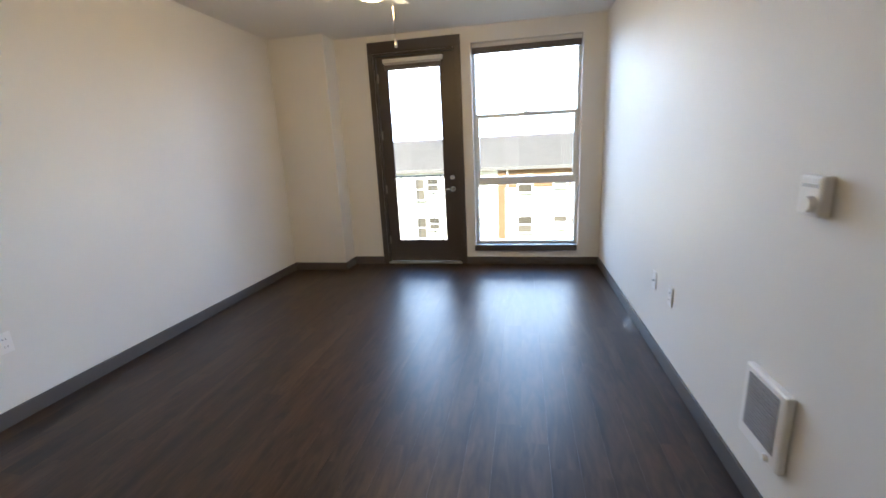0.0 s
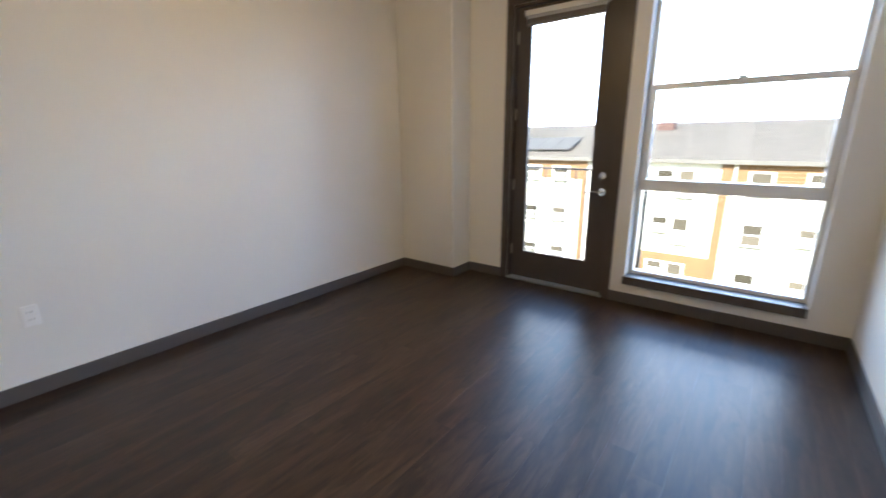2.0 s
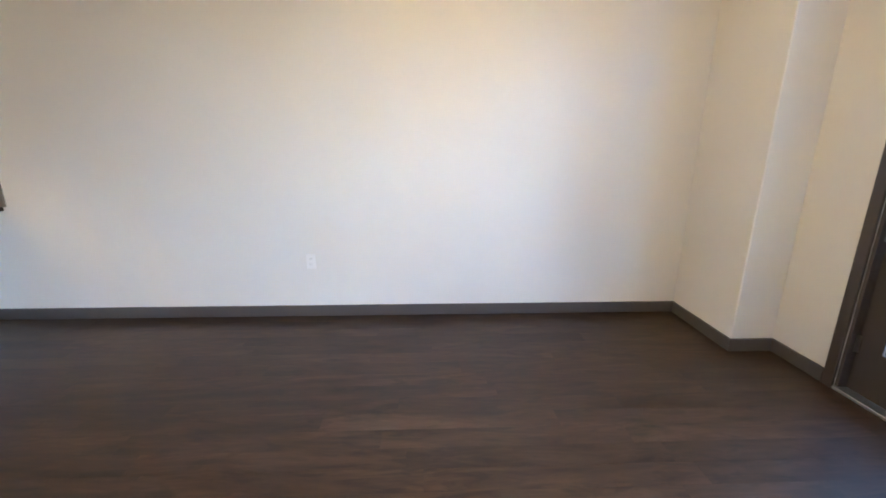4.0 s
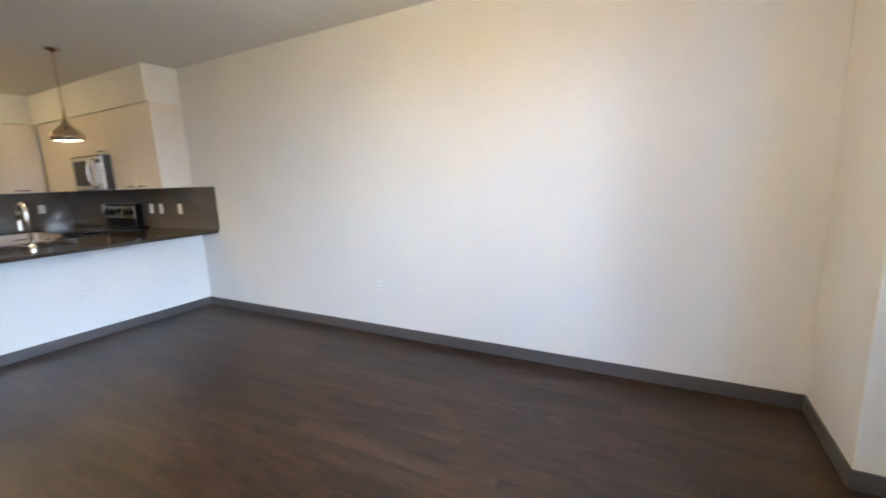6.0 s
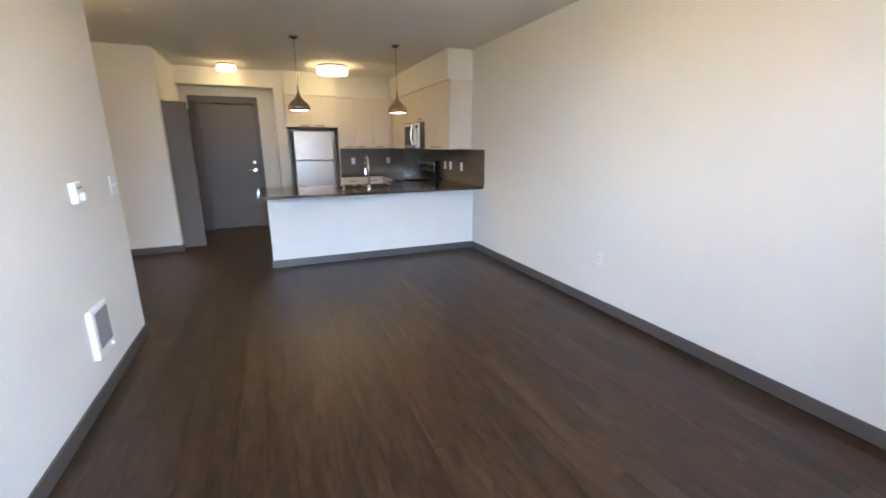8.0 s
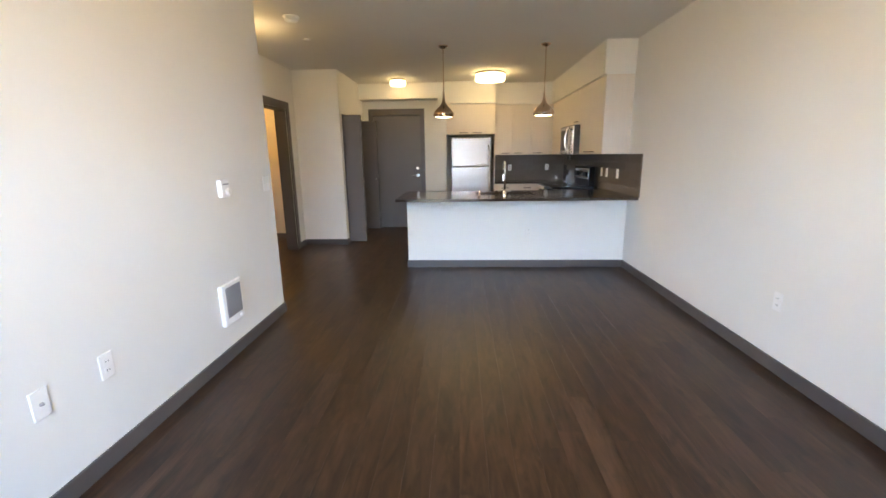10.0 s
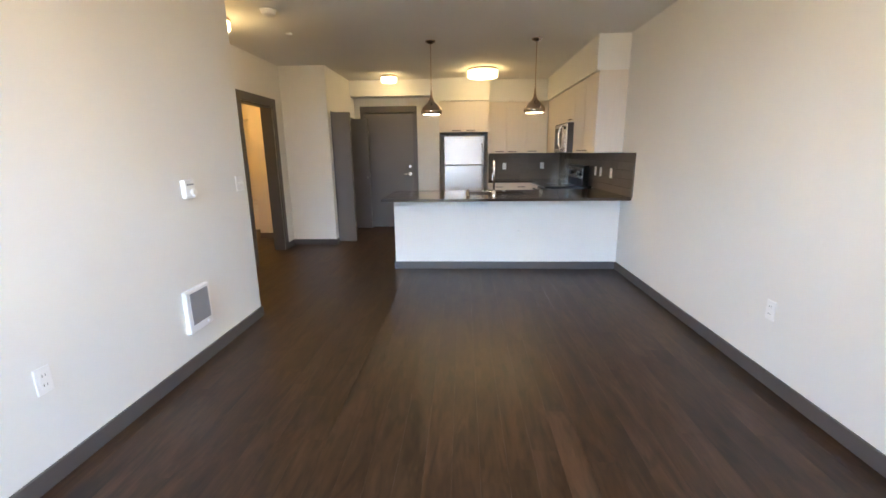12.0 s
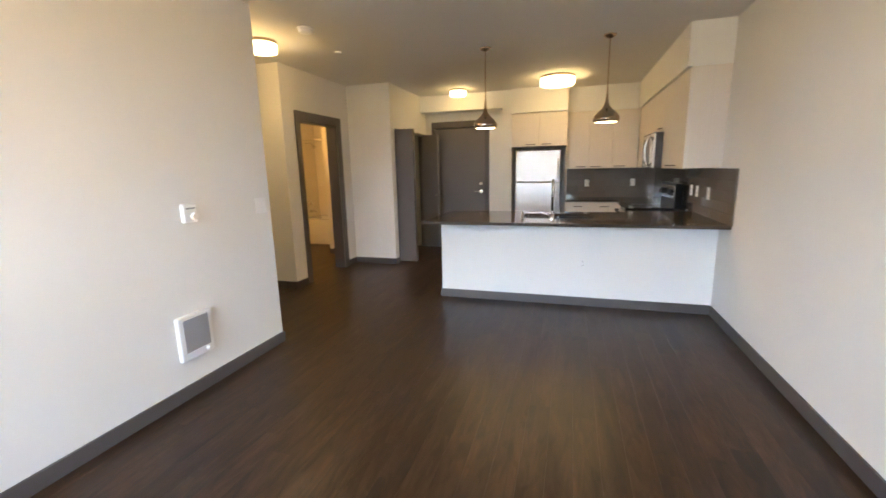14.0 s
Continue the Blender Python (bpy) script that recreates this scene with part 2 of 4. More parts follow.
def lathe(bm, profile, centre, seg=40):
    """Turns a profile of (radius, height) round a vertical axis."""
    rings = []
    for r, z in profile:
        if r < 1e-5:
            rings.append([bm.verts.new((centre[0], centre[1], centre[2] + z))])
        else:
            rings.append([bm.verts.new((centre[0] + r * math.cos(2 * math.pi * i / seg), centre[1] + r * math.sin(2 * math.pi * i / seg), centre[2] + z)) for i in range(seg)])
    for a, b in zip(rings, rings[1:]):
        for i in range(seg):
            j = (i + 1) % seg
            if len(a) == 1 and len(b) > 1:
                bm.faces.new((a[0], b[j], b[i]))
            elif len(b) == 1 and len(a) > 1:
                bm.faces.new((a[i], a[j], b[0]))
            elif len(a) > 1:
                bm.faces.new((a[i], a[j], b[j], b[i]))
    for f in bm.faces:
        f.smooth = True
    bmesh.ops.recalc_face_normals(bm, faces=bm.faces)
    return bm


def tube(bm, points, r, seg=12):
    """A round bar bent through points."""
    pts = [Vector(p) for p in points]
    rings = []
    for i, p in enumerate(pts):
        d = (pts[min(i + 1, len(pts) - 1)] - pts[max(i - 1, 0)]).normalized()
        side = d.cross(Vector((0.31, 0.87, 0.13))).normalized()
        up = side.cross(d)
        rings.append([bm.verts.new(p + r * (math.cos(2 * math.pi * k / seg) * side + math.sin(2 * math.pi * k / seg) * up)) for k in range(seg)])
    for a, b in zip(rings, rings[1:]):
        for k in range(seg):
            f = bm.faces.new((a[k], a[(k + 1) % seg], b[(k + 1) % seg], b[k]))
            f.smooth = True
    bm.faces.new(rings[0]), bm.faces.new(rings[-1])
    bmesh.ops.recalc_face_normals(bm, faces=bm.faces)
    return bm


def mesh_of(name, bm, mat):
    me = bpy.data.meshes.new(name)
    bm.to_mesh(me)
    bm.free()
    me.materials.append(mat)
    return me


ORIGIN = {}


def thing(name, base, label, category, group="", kind=""):
    ob = new(name)
    ob.location = base
    ob.empty_display_size = 0.1
    ORIGIN[ob] = Vector(base)
    return tagged(ob, label, category, group, kind)


def part(name, bm, mat, parent, label=""):
    """Links a mesh, built in world metres, as one part under a thing or another part."""
    base = ORIGIN[parent]
    bmesh.ops.translate(bm, verts=bm.verts, vec=-base)
    ob = new(name, mesh_of(name, bm, mat))
    ob.parent = parent
    ORIGIN[ob] = base
    if label:
        ob["label"] = label
    return ob


def solid(name, bm, mat, label, category, kind="structure", group=""):
    """A thing or piece of the setting that is one mesh."""
    ob = tagged(new(name, mesh_of(name, bm, mat)), label, category, group, kind)
    ORIGIN[ob] = Vector((0, 0, 0))
    return ob


# ---- walls, floor and ceiling ----
solid("wall_west", box(XW - 0.15, XW, BACK_Y - 0.15, YN + 0.2, 0, CEIL), PAINT, "long plain off-white painted living room wall", "wall")
bm = bmesh.new()
DX0, DX1, DZ = -1.477, -0.522, 2.493
WX0, WX1, WZ0, WZ1 = -0.346, 0.844, 0.238, 2.517
for b in ((XW, DX0, 0, CEIL), (DX0, DX1, DZ, CEIL), (DX1, WX0, 0, CEIL), (WX0, WX1, 0, WZ0), (WX0, WX1, WZ1, CEIL), (WX1, XE + 0.12, 0, CEIL)):
    bx(bm, b[0], b[1], YN, YN + 0.2, b[2], b[3])
solid("wall_north", bm, PAINT, "off-white outer wall with glazed door and tall window", "wall")
solid("column", box(XW, -1.932, 4.988, YN, 0, CEIL, bevel=0.008), PAINT, "off-white boxed-out column in the room corner", "column")
solid("wall_east", box(XE, XE + 0.12, HALL_N, YN, 0, CEIL), PAINT, "off-white wall with heater, thermostat and outlets", "wall")
solid("wall_hall_north", box(XE + 0.12, 4.25, HALL_N, HALL_N + 0.12, 0, CEIL), PAINT, "off-white hall wall", "wall")
solid("wall_hall_end", box(4.25, 4.37, -4.3, HALL_N + 0.12, 0, CEIL), PAINT, "off-white wall at the end of the hall", "wall")
BY0, BY1, BZ = -0.735, -1.605, 2.085
bm = bmesh.new()
bx(bm, BATH_X, BATH_X + 0.11, BY0, HALL_S, 0, CEIL)
bx(bm, BATH_X, BATH_X + 0.11, BY1, BY0, BZ, CEIL)
bx(bm, BATH_X, BATH_X + 0.11, CLOS_Y - 0.11, BY1, 0, CEIL)
bx(bm, BATH_X + 0.11, 4.25, HALL_S - 0.11, HALL_S, 0, CEIL)
solid("wall_bath", bm, PAINT, "off-white wall with the bathroom doorway", "wall")
CO0, CO1, COZ = -2.085, -3.44, 2.06
bm = bmesh.new()
bx(bm, CLOS_X, BATH_X, CLOS_Y - 0.11, CLOS_Y, 0, CEIL)
bx(bm, CLOS_X, CLOS_X + 0.11, CO0, CLOS_Y - 0.11, 0, CEIL)
bx(bm, CLOS_X, CLOS_X + 0.11, CO1, CO0, COZ, CEIL)
bx(bm, CLOS_X, CLOS_X + 0.11, DOOR_Y - 0.12, CO1, 0, CEIL)
bx(bm, CLOS_X + 0.75, CLOS_X + 0.86, DOOR_Y - 0.12, CLOS_Y - 0.11, 0, CEIL)
bx(bm, CLOS_X + 0.11, CLOS_X + 0.75, DOOR_Y - 0.12, DOOR_Y, 0, CEIL)
solid("wall_closet", bm, PAINT, "off-white closet walls with a wide door opening", "wall")
FX0, FX1, FZ = 0.185, 1.105, 2.165
JOG = -0.155
bm = bmesh.new()
bx(bm, JOG, FX0, DOOR_Y - 0.15, DOOR_Y, 0, CEIL)
bx(bm, FX0, FX1, DOOR_Y - 0.15, DOOR_Y, FZ, CEIL)
bx(bm, FX1, CLOS_X, DOOR_Y - 0.15, DOOR_Y, 0, CEIL)
solid("wall_entry", bm, PAINT, "off-white entry wall round the front door", "wall")
bm = bmesh.new()
bx(bm, JOG, CLOS_X, DOOR_Y, BEAM_Y, 2.415, CEIL)
bx(bm, -0.315, JOG, DOOR_Y - 0.15, BEAM_Y, 0, CEIL)
solid("entry_beam", bm, PAINT, "off-white dropped beam and side pier framing the entry", "beam")
solid("wall_south", box(XW, -0.315, BACK_Y - 0.15, BACK_Y, 0, CEIL), PAINT, "off-white kitchen back wall", "wall")
bm = bmesh.new()
bx(bm, XW, -2.255, -3.47, -0.628, SOFFIT, CEIL)
bx(bm, XW, -1.205, BACK_Y, -3.47, SOFFIT, CEIL)
bx(bm, -1.205, -0.315, BACK_Y, -3.20, SOFFIT, CEIL)
solid("soffit", bm, PAINT, "off-white boxed soffit above the kitchen cabinets", "soffit")
solid("ceiling", bx(box(XW - 0.15, XE + 0.12, -4.3, YN + 0.2, CEIL, CEIL + 0.2), XE + 0.12, 4.37, -4.3, HALL_N + 0.12, CEIL, CEIL + 0.2), CEILING, "smooth off-white painted ceiling", "ceiling")
solid("ceiling_edge", box(XW - 0.15, 4.37, -4.42, -4.3, 0, CEIL + 0.2), PAINT, "off-white wall behind the bathroom", "wall")
bm = bmesh.new()
bx(bm, 2.145, 2.80, -4.06, -2.50, 0, CEIL)
bx(bm, 2.145, 4.25, -4.3, -4.06, 0, CEIL)
solid("wall_tub", bm, SURROUND, "white wall panels enclosing the bathtub", "wall")


def baseboard(x0, x1, y0, y1, label="dark grey painted wooden baseboard"):
    solid("baseboard", box(x0, x1, y0, y1, 0.0, 0.092, bevel=0.003), TRIM, label, "baseboard")


TH = 0.014
baseboard(XW, XW + TH, PEN, 4.988)
baseboard(XW + TH, -1.932, 4.988 - TH, 4.988)
baseboard(-1.932, -1.932 + TH, 4.988 - TH, YN - TH)
baseboard(-1.932, -1.542, YN - TH, YN)
baseboard(-0.466, XE - TH, YN - TH, YN)
baseboard(XE - TH, XE, HALL_N, YN)
baseboard(XE - TH, XE + 0.12, HALL_N - TH, HALL_N)
baseboard(BATH_X - TH, 4.25, HALL_S, HALL_S + TH)
baseboard(BATH_X - TH, BATH_X, -0.645, HALL_S)
baseboard(BATH_X - TH, BATH_X, CLOS_Y + TH, -1.70)
baseboard(CLOS_X - TH, BATH_X, CLOS_Y, CLOS_Y + TH)
baseboard(CLOS_X - TH, CLOS_X, CO0, CLOS_Y)
baseboard(XW + TH, 0.104, PEN, PEN + TH)
baseboard(0.104, 0.104 + TH, PEN - 0.12, PEN + TH)
baseboard(JOG, FX0 - 0.09, DOOR_Y, DOOR_Y + TH)
baseboard(JOG, JOG + TH, DOOR_Y + TH, BEAM_Y)
baseboard(-0.315, JOG + TH, BEAM_Y, BEAM_Y + TH)
baseboard(2.145, 2.80, -2.50, -2.50 + TH)


# ---- doors and window ----
def lever_set(owner, x, y, z, out, turn):
    """Lever with its round rose and a deadbolt above, on a door face; out is the way the face looks, turn the way the lever points."""
    h = part("door_handle", rod(bmesh.new(), (x, y, z), (x, y + out * 0.012, z), 0.032, seg=24), CHROME, owner, "satin chrome lever handle")
    bm = rod(bmesh.new(), (x, y + out * 0.012, z), (x, y + out * 0.055, z), 0.011)
    tube(bm, [(x, y + out * 0.05, z), (x + turn * 0.03, y + out * 0.056, z + 0.002), (x + turn * 0.08, y + out * 0.056, z), (x + turn * 0.125, y + out * 0.05, z - 0.004)], 0.009)
    part("lever", bm, CHROME, h)
    b = part("deadbolt", rod(bmesh.new(), (x, y, z + 0.14), (x, y + out * 0.02, z + 0.14), 0.031, 0.027, seg=24), CHROME, owner, "round satin chrome deadbolt")
    part("thumb_turn", box(x - 0.006, x + 0.006, y + out * 0.02, y + out * 0.042, z + 0.122, z + 0.158, bevel=0.003), CHROME, b)


def casing(owner, x0, x1, top, y0, y1, w, wt, mat):
    part("door_casing", box(x0 - w, x0, y0, y1, 0, top, bevel=0.003), mat, owner)
    part("door_casing", box(x1, x1 + w, y0, y1, 0, top, bevel=0.003), mat, owner)
    part("door_casing", box(x0 - w, x1 + w, y0, y1, top, top + wt, bevel=0.003), mat, owner)


d = thing("door_1", (-1.0, YN, 0), "dark bronze full-glass patio door, closed, with raised blind", "door", kind="structure")
casing(d, DX0, DX1, DZ, YN - 0.016, YN + 0.004, 0.062, 0.122, PATIO)
YD = YN + 0.075
part("door_jamb", box(DX0, DX0 + 0.02, YN + 0.004, YN + 0.2, 0.02, DZ), PATIO, d)
part("door_jamb", box(DX1 - 0.02, DX1, YN + 0.004, YN + 0.2, 0.02, DZ), PATIO, d)
part("door_jamb", box(DX0 + 0.02, DX1 - 0.02, YN + 0.004, YN + 0.2, DZ - 0.02, DZ), PATIO, d)
part("threshold", box(DX0, DX1, YN - 0.01, YN + 0.22, 0.0, 0.02, bevel=0.004), THRESH, d, "aluminium door threshold")
GX0, GX1, GZ0, GZ1 = -1.332, -0.705, 0.285, 2.345
L0, L1, LT = DX0 + 0.023, DX1 - 0.023, DZ - 0.024
leaf = part("door_leaf", bx(bx(bx(bx(bmesh.new(), L0, GX0, YD - 0.022, YD + 0.022, 0.024, LT), GX1, L1, YD - 0.022, YD + 0.022, 0.024, LT), GX0, GX1, YD - 0.022, YD + 0.022, 0.024, GZ0), GX0, GX1, YD - 0.022, YD + 0.022, GZ1, LT), PATIO, d)
part("glazing_bead", box(GX0, GX0 + 0.012, YD - 0.03, YD - 0.018, GZ0, GZ1, bevel=0.003), PATIO, leaf)
part("glazing_bead", box(GX1 - 0.012, GX1, YD - 0.03, YD - 0.018, GZ0, GZ1, bevel=0.003), PATIO, leaf)
part("glazing_bead", box(GX0 + 0.012, GX1 - 0.012, YD - 0.03, YD - 0.018, GZ0, GZ0 + 0.012, bevel=0.003), PATIO, leaf)
g = part("pane", box(GX0, GX1, YD - 0.004, YD + 0.004, GZ0, GZ1), GLASS, leaf, "clear door glass")
g.visible_shadow = False
lever_set(d, L1 - 0.065, YD - 0.022, 0.925, -1, -1)
for z in (0.30, 0.942, 1.589, 2.235):
    hb = rod(bmesh.new(), (L0 - 0.004, YD - 0.034, z - 0.05), (L0 - 0.004, YD - 0.034, z + 0.05), 0.008)
    part("hinge", bx(hb, L0 - 0.02, L0 + 0.012, YD - 0.027, YD - 0.023, z - 0.05, z + 0.05), STEEL, d, "steel butt hinge")
bl = thing("door_blind", (-1.02, YD - 0.05, 2.3), "white mini blind drawn up at the top of the door glass", "blind")
part("headrail", box(GX0 - 0.035, GX1 + 0.04, YD - 0.085, YD - 0.03, 2.385, 2.43, bevel=0.005), BLIND, bl)
for i in range(9):
    part("slat", box(GX0 - 0.02, GX1 + 0.015, YD - 0.07, YD - 0.032, 2.333 + i * 0.0055, 2.336 + i * 0.0055), BLIND if i > 5 else BLINDSHADE, bl)
part("bottom_rail", box(GX0 - 0.02, GX1 + 0.015, YD - 0.072, YD - 0.031, 2.312, 2.328, bevel=0.003), BLINDSHADE, bl, "bottom rail with shade in its colour")

w = thing("window_1", (0.25, YN + 0.15, WZ0), "tall white vinyl window of three lights with a dark sill", "window", kind="structure")
YW0, YW1 = YN + 0.105, YN + 0.185
FRM = 0.035
part("window_frame", box(WX0, WX0 + FRM, YW0, YW1, WZ0, WZ1, bevel=0.004), VINYL, w)
part("window_frame", box(WX1 - FRM, WX1, YW0, YW1, WZ0, WZ1, bevel=0.004), VINYL, w)
part("window_frame", box(WX0 + FRM, WX1 - FRM, YW0, YW1, WZ1 - FRM, WZ1, bevel=0.004), VINYL, w)
part("window_frame", box(WX0 + FRM, WX1 - FRM, YW0, YW1, WZ0, WZ0 + 0.03, bevel=0.004), VINYL, w)
part("mullion", box(WX0 + FRM, WX1 - FRM, YW0 - 0.01, YW1, 0.955, 1.045, bevel=0.004), VINYL, w)
part("meeting_rail", box(WX0 + FRM, WX1 - FRM, YW0 + 0.005, YW0 + 0.05, 1.722, 1.765, bevel=0.004), VINYL, w)
part("sash_lock", box(0.22, 0.28, YW0 - 0.008, YW0 + 0.02, 1.765, 1.782, bevel=0.004), VINYL, w)
for x in (WX0 + FRM, WX1 - FRM - 0.028):
    part("sash_stile", box(x, x + 0.028, YW0 + 0.005, YW0 + 0.045, 1.045, 1.722, bevel=0.003), VINYL, w)
for z0, z1, y in ((WZ0 + 0.03, 0.955, 0.045), (1.045, 1.722, 0.03), (1.765, WZ1 - FRM, 0.055)):
    g = part("pane", box(WX0 + FRM, WX1 - FRM, YW0 + y - 0.003, YW0 + y + 0.003, z0, z1), GLASS, w, "clear window glass")
    g.visible_shadow = False
part("window_sill", box(WX0 - 0.012, WX1 - 0.01, YN - 0.03, YW0, WZ0 - 0.066, WZ0 + 0.004, bevel=0.005), TRIM, w, "dark grey painted window sill")
bl = thing("window_blind", (0.25, YN + 0.06, 2.4), "mini blind drawn up tight under the window head", "blind")
part("headrail", box(WX0 + 0.008, WX1 - 0.008, YN + 0.035, YN + 0.085, WZ1 - 0.048, WZ1 - 0.004, bevel=0.004), BLIND, bl)
for i in range(12):
    part("slat", box(WX0 + 0.012, WX1 - 0.012, YN + 0.036, YN + 0.082, 2.424 + i * 0.0038, 2.4262 + i * 0.0038), BLINDSHADE, bl)
part("bottom_rail", box(WX0 + 0.012, WX1 - 0.012, YN + 0.034, YN + 0.084, 2.408, 2.421, bevel=0.003), BLINDSHADE, bl)

d = thing("door_2", (0.64, DOOR_Y, 0), "grey painted flush entry door, closed, in grey casing", "door", kind="structure")
casing(d, FX0, FX1, FZ, DOOR_Y - 0.004, DOOR_Y + 0.018, 0.07, 0.105, TRIM)
part("door_leaf", box(FX0 + 0.012, FX1 - 0.012, DOOR_Y - 0.06, DOOR_Y - 0.016, 0.008, FZ - 0.022, bevel=0.002), DOORPAINT, d)
part("door_jamb", box(FX0, FX0 + 0.012, DOOR_Y - 0.15, DOOR_Y - 0.004, 0, FZ), TRIM, d)
part("door_jamb", box(FX1 - 0.012, FX1, DOOR_Y - 0.15, DOOR_Y - 0.004, 0, FZ), TRIM, d)
part("door_jamb", box(FX0 + 0.012, FX1 - 0.012, DOOR_Y - 0.15, DOOR_Y - 0.004, FZ - 0.011, FZ), TRIM, d)
# black sheet added behind the leaf, so the gap round it shows as shade
part("door_stop", box(FX0, FX1, DOOR_Y - 0.15, DOOR_Y - 0.1, 0, FZ), DARK, d)
lever_set(d, FX0 + 0.08, DOOR_Y - 0.016, 1.03, 1, 1)

d = thing("door_3", (BATH_X, -1.17, 0), "open bathroom doorway with grey casing", "door", kind="structure")
part("door_casing", box(BATH_X - 0.018, BATH_X + 0.002, BY0, BY0 + 0.09, 0, BZ, bevel=0.003), TRIM, d)
part("door_casing", box(BATH_X - 0.018, BATH_X + 0.002, BY1 - 0.09, BY1, 0, BZ, bevel=0.003), TRIM, d)
part("door_casing", box(BATH_X - 0.018, BATH_X + 0.002, BY1 - 0.09, BY0 + 0.09, BZ, BZ + 0.105, bevel=0.003), TRIM, d)
part("door_jamb", box(BATH_X + 0.002, BATH_X + 0.125, BY0 - 0.018, BY0, 0, BZ), TRIM, d)
part("door_jamb", box(BATH_X + 0.002, BATH_X + 0.165, BY1, BY1 + 0.018, 0, BZ), TRIM, d)
part("door_jamb", box(BATH_X + 0.002, BATH_X + 0.125, BY1, BY0, BZ - 0.018, BZ), TRIM, d)
part("door_leaf", box(BATH_X + 0.125, BATH_X + 0.95, BY0 - 0.06, BY0 - 0.02, 0.01, BZ - 0.02, bevel=0.003), DOORPAINT, d, "grey bathroom door standing open")


def bifold(y, back, label, near, far):
    """A folded pair of closet leaves that stands out from the jamb."""
    d = thing("bifold_door", (CLOS_X, y, 0.02), label, "door", "closet bifold doors")
    tip = CLOS_X - 0.275
    bm = box(0.0, 0.32, -0.0175, 0.0175, 0.02, 2.045, bevel=0.003)
    bmesh.ops.rotate(bm, verts=bm.verts, cent=(0, 0, 0), matrix=Matrix.Rotation(radians(near), 3, "Z"))
    bmesh.ops.translate(bm, verts=bm.verts, vec=(tip, y, 0))
    part("door_leaf", bm, DOORPAINT, d)
    bm = box(-0.32, 0.0, -0.0175, 0.0175, 0.02, 2.045, bevel=0.003)
    bmesh.ops.rotate(bm, verts=bm.verts, cent=(0, 0, 0), matrix=Matrix.Rotation(radians(180 + far), 3, "Z"))
    bmesh.ops.translate(bm, verts=bm.verts, vec=(tip, y + back * 0.042, 0))
    second = part("door_leaf", bm, DOORPAINT, d)
    for z in (0.3, 1.03, 1.8):
        part("hinge", rod(bmesh.new(), (tip - 0.004, y + back * 0.02, z - 0.035), (tip - 0.004, y + back * 0.02, z + 0.035), 0.006), STEEL, d)
    bm = lathe(bmesh.new(), [(0, -0.02), (0.012, -0.018), (0.016, -0.006), (0.012, 0.006), (0.008, 0.02)], (0, 0, 0), 20)
    bmesh.ops.rotate(bm, verts=bm.verts, cent=(0, 0, 0), matrix=Matrix.Rotation(radians(90 * back), 3, "X"))
    bmesh.ops.translate(bm, verts=bm.verts, vec=(tip + 0.03, y + back * 0.085, 0.98))
    part("knob", bm, CHROME, second, "small round chrome knob")


cl = thing("door_4", (CLOS_X, -2.76, 0), "grey trimmed closet opening with folded doors", "door", kind="structure")
part("door_jamb", box(CLOS_X - 0.004, CLOS_X + 0.114, CO0 - 0.016, CO0, 0, COZ), TRIM, cl)
part("door_jamb", box(CLOS_X - 0.004, CLOS_X + 0.114, CO1, CO1 + 0.016, 0, COZ), TRIM, cl)
part("door_jamb", box(CLOS_X - 0.004, CLOS_X + 0.114, CO1 + 0.016, CO0 - 0.016, COZ - 0.016, COZ), TRIM, cl)
bifold(-2.135, -1, "grey bifold closet door folded open beside the living room", 0, -10)
bifold(-3.41, 1, "grey bifold closet door folded open beside the entry", -19, -9)
part("track", box(CLOS_X + 0.03, CLOS_X + 0.06, CO1, CO0, COZ - 0.036, COZ - 0.016), STEEL, thing("closet_track", (CLOS_X, -2.7, COZ), "steel track in the head of the closet opening", "door track"))


# ---- wall plates, thermostat, heater ----
def plate(name, label, category, group, kind_of, finish=PLASTIC):
    """A wall plate round the origin, its back on y = 0 and facing +y."""
    d = thing(name, (0, 0, 0), label, category, group)
    gang = 2 if kind_of == "switch2" else 1
    hw = 0.036 * gang if gang == 1 else 0.058
    part("cover", box(-hw, hw, 0.0, 0.007, -0.06, 0.06, bevel=0.003), finish, d)
    if kind_of == "outlet":
        for z in (-0.022, 0.022):
            r = part("receptacle", box(-0.017, 0.017, 0.007, 0.0095, z - 0.014, z + 0.014, bevel=0.004), finish, d)
            for x in (-0.007, 0.007):
                part("slot", box(x - 0.0012, x + 0.0012, 0.0093, 0.0099, z - 0.004, z + 0.006), DARK, r)
    elif kind_of == "cable":
        jack = part("jack", rod(bmesh.new(), (0, 0.007, 0.0), (0, 0.018, 0.0), 0.0055), GRILLE, d, "threaded coaxial jack")
        part("nut", rod(bmesh.new(), (0, 0.007, 0.0), (0, 0.0095, 0.0), 0.009, seg=6), GRILLE, jack)
    else:
        for x in (-0.023, 0.023):
            part("toggle", box(x - 0.005, x + 0.005, 0.007, 0.018, -0.006, 0.012, bevel=0.002), PLASTIC, d)
    part("screw", rod(bmesh.new(), (0, 0.007, 0), (0, 0.0078, 0), 0.003), PLASTIC, d)
    return d


